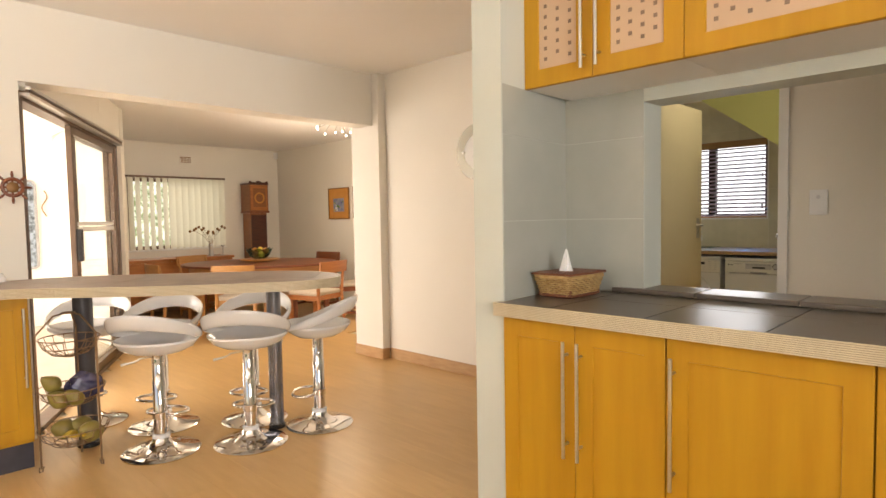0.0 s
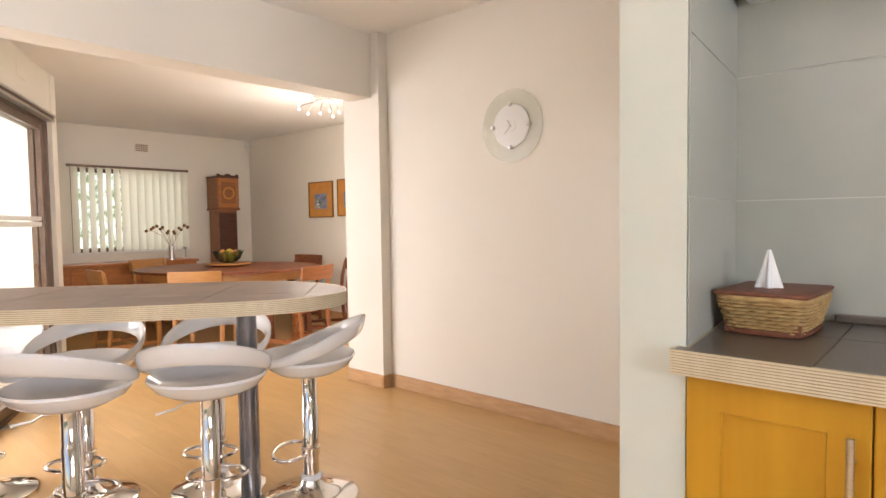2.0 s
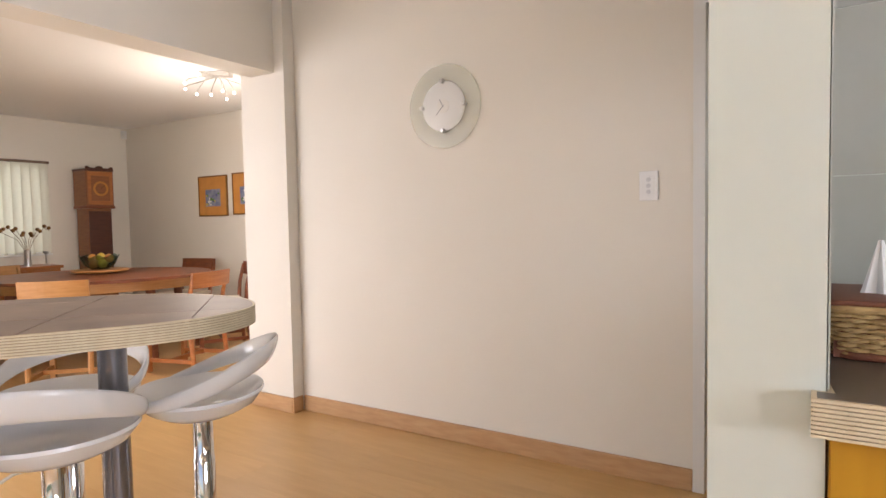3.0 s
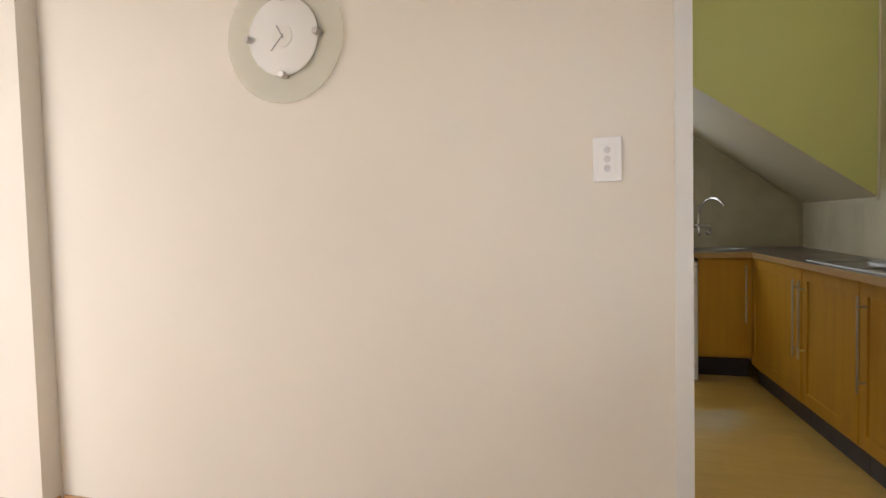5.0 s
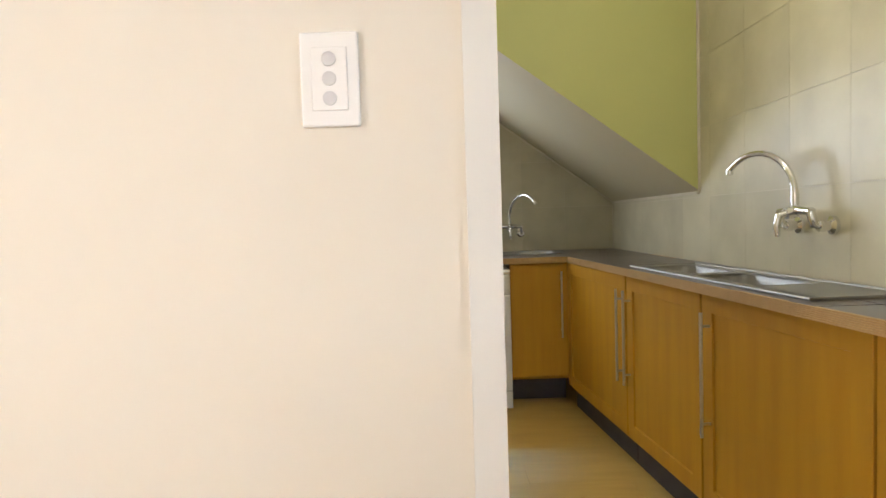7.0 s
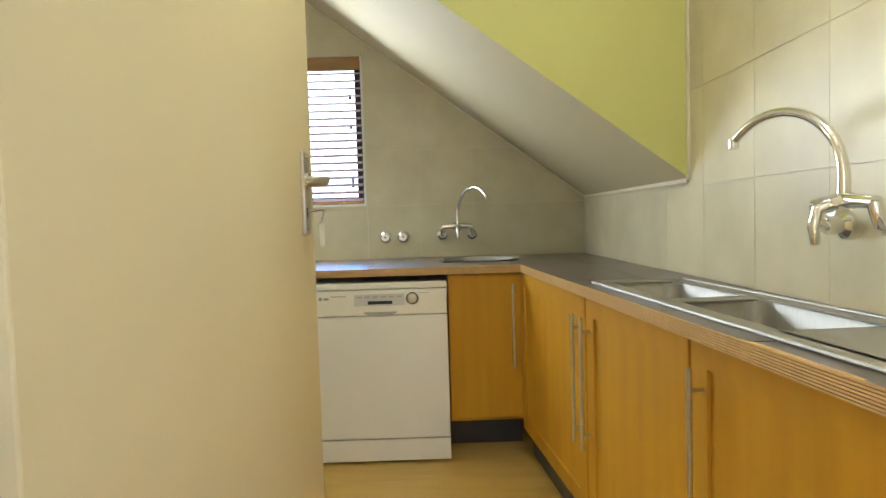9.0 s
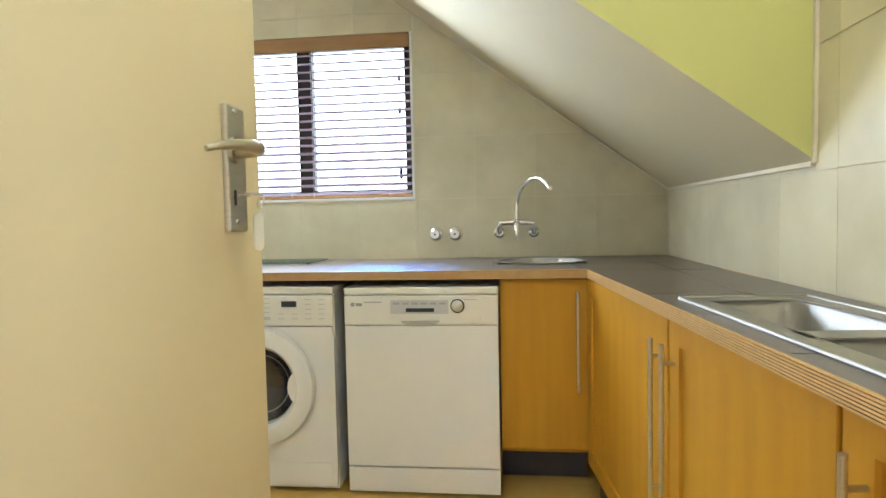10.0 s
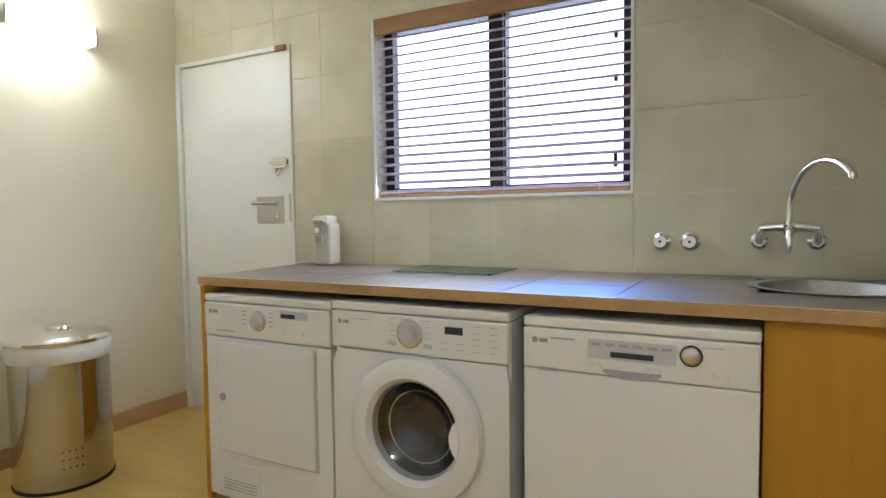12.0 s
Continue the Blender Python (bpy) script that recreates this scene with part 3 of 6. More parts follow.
# open scullery door
door = thing("open_door", "cream painted flush door standing open into the scullery", "door", (-1.664, 4.295, 0))
leaf = part("leaf", B(0.0, 0.04, 0, 0.813, 0.008, 2.02, bev=0.002), M_door, door)
for side, sx in ((1, 0.04), (-1, 0.0)):
    bm = B(sx - 0.001 if side > 0 else sx - 0.007, sx + 0.007 if side > 0 else sx + 0.001, 0.713, 0.761, 1.076, 1.224, bev=0.003)
    pl = part("lock_plate", bm, M_steel, door, "satin steel lock plate with screws")
    ly, lz = 0.728, 1.171
    path = [(sx + side * 0.006, ly, lz), (sx + side * 0.028, ly, lz), (sx + side * 0.039, ly - 0.004, lz), (sx + side * 0.043, ly - 0.016, lz),
            (sx + side * 0.042, ly - 0.055, lz - 0.001), (sx + side * 0.036, ly - 0.085, lz - 0.005), (sx + side * 0.028, ly - 0.102, lz - 0.010)]
    part("lever", tube(path, [0.010, 0.0095, 0.009, 0.0085, 0.006, 0.0045, 0.0032], 14), M_steel, pl, "curved steel lever handle", smooth=True)
    part("rose", lathe([(0.0, 0.0), (0.016, 0), (0.015, 0.006), (0, 0.006)], 20, m=Matrix.Translation((sx + side * 0.006, ly, lz)) @ Matrix.Rotation(side * math.pi / 2, 4, "Y")), M_steel, pl, smooth=True)
    part("keyhole", B(sx + side * 0.0062, sx + side * 0.0075, ly - 0.003, ly + 0.003, 1.107, 1.125), M_black, pl)
    for z in (1.217, 1.088):
        part("screw", lathe([(0.0, 0.0), (0.0035, 0), (0.003, 0.0015), (0, 0.0015)], 10, m=Matrix.Translation((sx + side * 0.0068, ly + 0.004, z)) @ Matrix.Rotation(side * math.pi / 2, 4, "Y")), M_chrome, pl)
key = thing("door_key", "steel key with a white tag hanging in the lock", "key", (-1.617, 5.033, 1.119))
part("shank", tube([(-0.002, 0, 0), (0.014, 0, 0)], 0.0018, 8), M_steel, key)
part("bow", tube([(0.018 + 0.008 * math.cos(a * math.pi / 8), 0.011 * math.sin(a * math.pi / 8), 0.001) for a in range(16)], 0.0018, 6, closed=True), M_steel, key)
part("ring", tube([(0.026 + 0.002 * math.sin(a * math.pi / 6), 0.008 * math.cos(a * math.pi / 6), -0.008 + 0.008 * math.sin(a * math.pi / 6)) for a in range(12)], 0.0008, 6, closed=True), M_steel, key)
part("tag", prism(arc(0, 0, 0.0085, 0, 180, 8, lambda u, v: (u, v)) + arc(0, -0.032, 0.0085, 180, 360, 8, lambda u, v: (u, v)), -0.0012, 0.0012, bev=0.0006), M_tag, key, "white plastic key tag", loc=(0.022, 0.001, -0.028), rot=(90, 0, 70)).scale = (0.93, 0.93, 0.93)

# ---- kitchen: cabinets and worktop under the hatch ----
base_unit("base_cabinet", (-1.266, 2.25, 0), 0, 0.602, [(0, 0.297), (0.297, 0.602)], z0=0.11, z1=0.903, depth=0.49, handles=(0.27, 0.322), hz=(0.455, 0.845))
base_unit("base_cabinet", (-0.663, 2.25, 0), 0, 0.50, [(0, 0.50)], z0=0.11, z1=0.903, depth=0.49, handles=(0.025,), hz=(0.455, 0.845), label="golden maple base cabinet with one wide framed door")
base_unit("base_cabinet", (-0.162, 2.25, 0), 0, 0.60, [(0, 0.60)], z0=0.11, z1=0.903, depth=0.49, handles=(0.575,), hz=(0.455, 0.845), label="golden maple base cabinet with one wide framed door")
worktop("kitchen_worktop", [(-1.284, 2.215), (0.45, 2.215), (0.45, 2.748), (-1.313, 2.748), (-1.265, 2.257), (-1.284, 2.257)], 0.905, 0.952,
        "dark slate tiled worktop with a layered ply edge", M_ply, M_ttile, 0, 0.33, (-1.05, 2.19))
hs = thing("hatch_sill", "dark slate sill of the serving hatch", "sill", (0, 0, 0))
for x in (-1.09, -0.76, -0.43, -0.10):
    part("tile", B(x + 0.002, x + 0.328, 2.722, 2.90, 0.9535, 0.972, bev=0.004), M_ttile, hs)
# wall tiles behind the worktop
kt = thing("splashback", "pale grey wall tiles behind the worktop", "wall tiles", (0, 0, 0))
kt["kind"] = "structure"
for z0, z1 in ((0.954, 1.2425), (1.2445, 1.5565), (1.5585, 1.737)):
    part("tile", prism([(-1.2665, 2.262), (-1.2642, 2.262), (-1.3112, 2.7465), (-1.3150, 2.7465)], z0, z1), M_ktile, kt)
    part("tile", B(-1.311, -0.967, 2.747, 2.7498, z0, z1), M_ktile, kt)
# wall cabinets
uc = thing("wall_cabinet", "golden maple wall cabinet with frosted patterned glass doors", "cabinet", (-1.284, 2.42, 1.739), "wall cabinets")
part("body", B(0.0, 0.60, 0.021, 0.328, 0.0, 0.79), M_white, uc)
for (a, b), hx in zip(((0.0, 0.286), (0.288, 0.60)), (0.258, 0.315)):
    d = shaker(uc, a, b, 0.0, 0.78, glass=True)
    bar_handle(d, hx, 0.03, 0.40)
uc = thing("wall_cabinet", "golden maple wall cabinet with a wide frosted patterned glass door", "cabinet", (-0.682, 2.42, 1.739), "wall cabinets")
part("body", B(0.0, 0.70, 0.021, 0.328, 0.0, 0.79), M_white, uc)
d = shaker(uc, 0.0, 0.70, 0.0, 0.78, glass=True)
bar_handle(d, 0.67, 0.03, 0.40)


def woven_basket(loc, rz):
    """Tissue box in a woven basket with a red-brown lid."""
    k = thing("tissue_basket", "straw wicker tissue basket with a red-brown woven lid", "basket", loc, rz=rz)
    w, d, h = 0.090, 0.122, 0.080
    bm = B(-w * 0.81, w * 0.81, -d * 0.81, d * 0.81, 0.002, h - 0.004)
    part("lining", bm, M_wickerd, k)
    bm = bmesh.new()
    rows, count = 9, 46
    for r in range(rows):
        z = 0.008 + (h - 0.018) * r / (rows - 1)
        f = 0.82 + 0.18 * r / (rows - 1)
        outline = []
        for q in range(720):
            a = 2 * math.pi * q / 720
            ca, sa = math.cos(a), math.sin(a)
            outline.append((math.copysign(abs(ca) ** 0.32, ca) * w * f, math.copysign(abs(sa) ** 0.32, sa) * d * f))
        run = [0.0]
        for p0, p1 in zip(outline, outline[1:] + outline[:1]):
            run.append(run[-1] + math.hypot(p1[0] - p0[0], p1[1] - p0[1]))
        pts, q = [], 0
        for c in range(count * 4):
            want = run[-1] * c / (count * 4)
            while run[q + 1] < want:
                q += 1
            (x0, y0), (x1, y1) = outline[q], outline[(q + 1) % 720]
            u = (want - run[q]) / (run[q + 1] - run[q])
            x, y = x0 + (x1 - x0) * u, y0 + (y1 - y0) * u
            wave = 1 + 0.030 * math.sin(2 * math.pi * c / 8 + math.pi * r)
            pts.append((x * wave, y * wave, z))
        tube(pts, 0.0036, 5, bm, closed=True)
    part("weave", bm, M_wicker, k, smooth=True)
    for z, f, m_ in ((0.006, 0.84, M_wickerd), (h - 0.002, 1.02, M_wicker)):
        pts = [(w * f * abs(math.cos(a)) ** 0.4 * (1 if math.cos(a) > 0 else -1), d * f * abs(math.sin(a)) ** 0.4 * (1 if math.sin(a) > 0 else -1), z) for a in (2 * math.pi * q / 60 for q in range(60))]
        part("rim", tube(pts, 0.006, 8, closed=True), m_, k, smooth=True)
    bm = B(-w * 1.01, w * 1.01, -d * 1.01, d * 1.01, h + 0.003, h + 0.012, bev=0.004)
    part("lid", bm, M_wickerd, k, "red-brown woven lid", smooth=True)
    bm = bmesh.new()
    n = 26
    prof = [(0.024, 0.0), (0.018, 0.024), (0.011, 0.054), (0.003, 0.088)]
    rings = []
    for r, z in prof:
        rings.append([bm.verts.new((-0.012 + 1.0 * r * (1 + 0.32 * math.sin(5 * a + 2)) * math.cos(a), 0.85 * r * (1 + 0.32 * math.sin(5 * a + 2)) * math.sin(a), z + h + 0.008)) for a in (2 * math.pi * q / n for q in range(n))])
    for r0, r1 in zip(rings, rings[1:]):
        for q in range(n):
            bm.faces.new((r0[q], r0[(q + 1) % n], r1[(q + 1) % n], r1[q]))
    bm.faces.new(rings[-1])
    part("tissue", bm, M_tissue, k, "white paper tissue standing up", smooth=True)


woven_basket((-1.178, 2.555, 0.953), -2)

# ---- bar ----
front = [(-3.48, 0.35), (-3.47, 0.98), (-3.37, 1.20), (-3.14, 1.40), (-2.93, 1.62), (-2.73, 1.88), (-2.58, 2.09), (-2.515, 2.23), (-2.51, 2.35), (-2.55, 2.465), (-2.64, 2.535),
         (-2.75, 2.58), (-2.90, 2.59), (-3.06, 2.55), (-3.24, 2.41), (-3.54, 2.02), (-3.76, 1.77), (-3.90, 1.55), (-3.96, 1.31), (-3.96, 0.35)]
for _ in range(2):
    front = [q for a, b in zip(front, front[1:] + front[:1]) for q in ((a[0] * 0.75 + b[0] * 0.25, a[1] * 0.75 + b[1] * 0.25), (a[0] * 0.25 + b[0] * 0.75, a[1] * 0.25 + b[1] * 0.75))]
worktop("bar_counter", front, 0.905, 0.952, "grey tiled breakfast bar with a rounded end and layered ply edge", M_ply, M_btile, 47, 0.33, (-3.30, 1.62), layers=8)
post = thing("bar_post", "round brushed steel post carrying the bar", "post", (-3.147, 2.40, 0))
part("tube", tube([(0, 0, 0.012), (0, 0, 0.904)], 0.042, 28), M_post, post, smooth=True)
part("foot", lathe([(0, 0), (0.05, 0), (0.05, 0.02), (0.043, 0.026), (0, 0.026)], 28), M_black, post, smooth=True)
post = thing("bar_post", "dark steel post carrying the bar", "post", (-3.70, 1.525, 0))
part("tube", tube([(0, 0, 0.012), (0, 0, 0.904)], 0.05, 28), M_postd, post, smooth=True)
part("foot", lathe([(0, 0), (0.058, 0), (0.058, 0.02), (0.05, 0.026), (0, 0.026)], 28), M_black, post, smooth=True)
base_unit("base_cabinet", (-3.525, 0.62, 0), 90, 0.62, [(0, 0.62)], z0=0.163, z1=0.903, depth=0.40, handles=(0.592,), hz=(0.44, 0.84))
bowl = thing("egg_timer", "small white kitchen gadget on the bar", "gadget", (-3.88, 1.18, 0.953))
part("body", lathe([(0, 0), (0.03, 0), (0.032, 0.02), (0.02, 0.045), (0, 0.055)], 20), M_plastic, bowl, smooth=True)


def bar_stool(loc, rz):
    """Gas-lift bar stool with a white moulded seat; the loop of the back is at local +y."""
    st = thing("bar_stool", "glossy white moulded bar stool on a chrome trumpet base", "stool", loc, "stools round the bar", rz)
    part("base", lathe([(0, 0), (0.20, 0), (0.203, 0.006), (0.195, 0.012), (0.13, 0.022), (0.075, 0.038), (0.05, 0.062), (0.042, 0.085), (0.0, 0.085)], 48), M_chrome, st, "polished chrome trumpet base", smooth=True)
    part("collar", lathe([(0.038, 0.08), (0.046, 0.082), (0.046, 0.098), (0.037, 0.105), (0, 0.105)], 28), M_plastic, st, smooth=True)
    part("column", lathe([(0.035, 0.09), (0.035, 0.40), (0.0325, 0.403), (0.0325, 0.545), (0, 0.545)], 28), M_chrome, st, "chrome gas lift column", smooth=True)
    ring = [(0.0, -0.031, 0.205)] + [(0.115 * math.sin(a), -0.085 - 0.075 * math.cos(a), 0.20) for a in (radians(-165 + 330 * q / 22) for q in range(23))] + [(0.0, -0.031, 0.205)]
    part("footrest", tube(ring, 0.0085, 10), M_chrome, st, "chrome footrest loop", smooth=True)
    part("ring_collar", lathe([(0.0355, 0.185), (0.041, 0.188), (0.041, 0.222), (0.0355, 0.225)], 24), M_chrome, st, smooth=True)
    part("lever", tube([(0.02, 0, 0.528), (0.09, 0.02, 0.52), (0.115, 0.028, 0.505), (0.18, 0.05, 0.492)], [0.005, 0.005, 0.005, 0.008], 8), M_steel, st, smooth=True)
    # dish
    bm = bmesh.new()
    n, rings = 48, []
    prof = [(0.0, 0.548), (0.07, 0.546), (0.13, 0.558), (0.18, 0.585), (0.207, 0.622), (0.204, 0.632), (0.192, 0.622), (0.165, 0.598), (0.12, 0.578), (0.06, 0.57), (0.0, 0.568)]
    lathe([(r, z) for r, z in prof], n, bm)
    for v in bm.verts:
        v.co.x *= 1.06
        v.co.y *= 0.97
        v.co.z += 0.06 * max(0, -v.co.y / 0.2) ** 2 * (0.2 if math.hypot(v.co.x, v.co.y) > 0.15 else 0.0) 
    part("seat", bm, M_plastic, st, "white moulded seat shell", smooth=True)
    # loop of the back, merging with the dish at the front
    bm = bmesh.new()
    rings = []
    for q in range(64):
        a = 2 * math.pi * q / 64
        back = (1 + math.sin(a)) / 2
        r = 0.205 + 0.022 * back
        c = Vector((1.06 * r * math.cos(a), 0.97 * r * math.sin(a) + 0.012 * back, 0.612 + 0.142 * back ** 1.4))
        rad = Vector((math.cos(a), math.sin(a), 0))
        tall, wide = 0.013 + 0.032 * back ** 1.3, 0.010 + 0.002 * back
        up = (Vector((0, 0, 1)) + rad * 0.35 * back).normalized()
        rings.append([bm.verts.new(c + up * tall * math.cos(2 * math.pi * j / 12) + rad * wide * math.sin(2 * math.pi * j / 12)) for j in range(12)])
    for q in range(64):
        r0, r1 = rings[q], rings[(q + 1) % 64]
        for j in range(12):
            bm.faces.new((r0[j], r0[(j + 1) % 12], r1[(j + 1) % 12], r1[j]))
    part("back_loop", bm, M_plastic, st, "white loop backrest", smooth=True)
    return st


stool = bar_stool((-3.29, 1.772, 0), 0)
stool.matrix_basis = pose(-3.29, 1.772, 0, 0, 0, 222)
for x, y, a in ((-3.033, 2.168, 228), (-2.997, 2.606, -48), (-3.71, 1.944, 45), (-3.392, 2.383, 40), (-4.13, 1.66, 55)):
    copy_thing(stool, pose(x, y, 0, 0, 0, a))


def fruit_stand(loc):
    k = thing("fruit_stand", "bronze wire fruit stand with three baskets of fruit", "fruit stand", loc, rz=20)
    R, top = 0.155, 0.80
    for q in range(3):
        a = radians(120 * q + 15)
        c, s_ = math.cos(a), math.sin(a)
        pts = [(R * 0.93 * c, R * 0.93 * s_, 0.03), (R * 0.98 * c, R * 0.98 * s_, 0.004), (R * 1.06 * c, R * 1.06 * s_, 0.004), (R * 1.06 * c, R * 1.06 * s_, 0.03)]
        part("foot", tube(pts, 0.004, 6), M_wire, k)
        pts = [(R * c, R * s_, 0.02), (R * c, R * s_, 0.70), (R * 0.45 * c, R * 0.45 * s_, top - 0.01), (0.02 * c, 0.02 * s_, top)]
        part("upright", tube(pts, 0.0052, 6), M_wire, k)
    part("finial", tube([(0.03 * math.cos(a), 0.03 * math.sin(a), top) for a in (2 * math.pi * q / 12 for q in range(12))], 0.004, 6, closed=True), M_wire, k)
    for z, r in ((0.20, 0.165), (0.41, 0.155), (0.67, 0.14)):
        bm = bmesh.new()
        for rr, dz in ((1.0, 0.0), (0.86, -0.045), (0.6, -0.08), (0.25, -0.095)):
            tube([(r * rr * math.cos(a), r * rr * math.sin(a), z + dz) for a in (2 * math.pi * q / 28 for q in range(28))], 0.003, 5, bm, closed=True)
        for q in range(16):
            a = 2 * math.pi * q / 16
            tube([(r * rr * math.cos(a), r * rr * math.sin(a), z + dz) for rr, dz in ((1.0, 0.0), (0.86, -0.045), (0.6, -0.08), (0.25, -0.095), (0.0, -0.097))], 0.0021, 5, bm)
        part("wire_basket", bm, M_wire, k, "bronze wire basket")["kind"] = "stuff"


def fruit(name, label, material, loc, r, squash=1.0, rz=0, tilt=0):
    ob = thing(name, label, "fruit", loc)
    bm = lathe([(0, -r), (r * 0.5, -r * 0.9), (r * 0.93, -r * 0.35), (r, 0.05 * r), (r * 0.8, 0.6 * r), (r * 0.42, 0.98 * r * squash), (r * 0.2, 1.15 * r * squash), (0, 1.12 * r * squash)], 18)
    part("flesh", bm, material, ob, rot=(tilt, 0, rz), smooth=True)
    part("stalk", tube([(0, 0, 0), (0.003, 0, r * 0.25)], 0.002, 6), M_wickerd, ob, loc=(-math.sin(radians(rz)) * 0, -math.sin(radians(tilt)) * r * 1.1 * squash, math.cos(radians(tilt)) * r * 1.1 * squash))


FS = (-3.47, 1.40)
fruit_stand((FS[0], FS[1], 0))
for dx, dy, z, r in ((0.06, -0.07, 0.365, 0.045), (0.02, -0.09, 0.445, 0.042), (0.085, -0.005, 0.37, 0.042), (-0.04, -0.05, 0.365, 0.042)):
    fruit("pear", "green-brown pear in the wire basket", M_pear, (FS[0] + dx, FS[1] + dy, z), r, 1.25, 0, 50)
bag = thing("fruit_bag", "dark blue plastic bag of plums in the wire basket", "bag", (FS[0] + 0.03, FS[1] + 0.055, 0.41))
bm = bmesh.new()
bmesh.ops.create_icosphere(bm, subdivisions=4, radius=0.085)
for v in bm.verts:
    v.co *= 1 + 0.22 * noise.noise(v.co * 24) + 0.06 * noise.noise(v.co * 70)
    v.co.z *= 0.85
part("plastic", bm, M_darkbag, bag, smooth=True)
for dx, dy, rz in ((0.05, 0.0, 20), (0.02, 0.04, 60), (0.0, -0.03, -15)):
    b_ = thing("banana", "yellow banana in the wire basket", "banana", (FS[0] + dx, FS[1] + dy, 0.165), rz=rz)
    pts = [(0.085 * math.cos(radians(a)), 0.085 * math.sin(radians(a)) - 0.06, 0.012 * math.sin(radians(2 * a))) for a in range(30, 151, 12)]
    part("peel", tube(pts, [0.006, 0.013, 0.017, 0.018, 0.018, 0.018, 0.018, 0.018, 0.017, 0.012, 0.005], 8), M_banana, b_, smooth=True)
for dx, dy in ((-0.04, 0.05), (0.08, 0.06), (-0.06, -0.03)):
    fruit("melon", "mottled yellow-green fruit in the wire basket", M_pear, (FS[0] + dx, FS[1] + dy, 0.175), 0.055, 1.0, 0, 70)

# ---- passage wall: clock, switches ----
wc = thing("wall_clock", "round wall clock of pale green glass with a white dial", "clock", (-2.894, CLOCK_Y - 0.012, 1.760))
TO_WALL = Matrix.Rotation(math.pi / 2, 4, "X")
part("glass_disc", lathe([(0, -0.004), (0.214, -0.004), (0.217, 0), (0.214, 0.004), (0, 0.004)], 72, m=TO_WALL), M_clockglass, wc, "pale green glass disc", smooth=True)
part("dial", lathe([(0, 0.0045), (0.128, 0.0045), (0.128, 0.0075), (0.126, 0.0085), (0, 0.0085)], 60, m=TO_WALL), M_white, wc, "white round dial", smooth=True)
part("boss", lathe([(0, 0.0085), (0.036, 0.0085), (0.036, 0.011), (0, 0.012)], 36, m=TO_WALL), M_panelw, wc, smooth=True)
for a in (0, 90, 180, 270):
    c, s_ = 0.127 * math.cos(radians(a)), 0.127 * math.sin(radians(a))
    part("stud", lathe([(0, 0.0), (0.012, 0), (0.012, 0.018), (0.009, 0.022), (0, 0.022)], 20, m=Matrix.Translation((c, -0.006, s_)) @ TO_WALL), M_steel, wc, "round steel stud", smooth=True)
    part("wall_spacer", lathe([(0, -0.0115), (0.008, -0.0115), (0.008, 0.0), (0, 0.0)], 12, m=Matrix.Translation((c, 0, s_)) @ TO_WALL), M_steel, wc)
for name, a, ln, w in (("hour_hand", 118, 0.04, 0.004), ("minute_hand", 226, 0.06, 0.003)):
    part(name, B(-w / 2, w / 2, -0.0145, -0.0125, -0.008, ln), M_grey, wc, rot=(0, 90 - a, 0))


def light_switch(x, z, n):
    k = thing("light_switch", "white plastic light switch plate with %s rockers" % ("three" if n == 3 else "no lit"), "light switch", (x, CLOCK_Y, z), "light switches")
    w, h = 0.0395, 0.063
    part("plate", B(-w, w, -0.009, -0.0005, -h, h, bev=0.003), M_plate, k)
    part("module", B(-0.024, 0.024, -0.0115, -0.0091, -0.042, 0.042, bev=0.001), M_plate, k)
    for q in range(n):
        z_ = 0.026 - 0.026 * q
        part("rocker", lathe([(0, 0.0116), (0.0095, 0.0116), (0.0095, 0.0135), (0.006, 0.0145), (0, 0.0142)], 20, m=Matrix.Translation((0, 0, z_)) @ TO_WALL), M_rocker, k, smooth=True)


light_switch(-1.872, 1.304, 3)
light_switch(-0.647, 1.305, 1)

# ---- ship's wheel on the west pillar ----
sw = thing("ship_wheel", "small dark wooden ship's wheel ornament on the pillar", "ornament", (-4.0515, 1.292, 1.475))
TO_X = Matrix.Rotation(math.pi / 2, 4, "Y")
part("rim", tube([(0.012, 0.048 * math.cos(a), 0.048 * math.sin(a)) for a in (2 * math.pi * q / 24 for q in range(24))], 0.010, 8, closed=True), M_mahog, sw, smooth=True)
part("hub", lathe([(0, 0), (0.03, 0), (0.03, 0.018), (0.02, 0.022), (0, 0.022)], 20, m=TO_X), M_gilt, sw, smooth=True)
for q in range(8):
    a = 2 * math.pi * q / 8
    part("spoke", tube([(0.012, r * math.cos(a), r * math.sin(a)) for r in (0.02, 0.056, 0.07, 0.092)], [0.005, 0.005, 0.008, 0.005], 8), M_mahog, sw, smooth=True)

# ---- sliding door and patio ----


def slant_pt(u, w, z):
    p = SD_A + SD_DIR * u + SD_N * w
    return (p.x, p.y, z)


sd = thing("sliding_door", "bronze aluminium sliding glass door, one leaf slid open", "sliding door", (0, 0, 0))
bm = slant(0.0, SD_U1, 0.03, 0.13, SD_H - 0.05, SD_H)
slant(0.0, SD_U1, 0.03, 0.13, 0.0, 0.03, bm)
slant(0.0, 0.04, 0.03, 0.13, 0.03, SD_H - 0.05, bm)
slant(SD_U1 - 0.04, SD_U1, 0.03, 0.13, 0.03, SD_H - 0.05, bm)
part("outer_frame", bm, M_bronze, sd)
part("track", slant(0.0, SD_U1, -0.03, 0.029, SD_H + 0.006, SD_H + 0.024), M_steel, sd, "bright aluminium head track")
part("track_lip", slant(0.0, SD_U1, -0.018, 0.029, SD_H - 0.012, SD_H + 0.0055), M_bronze, sd)
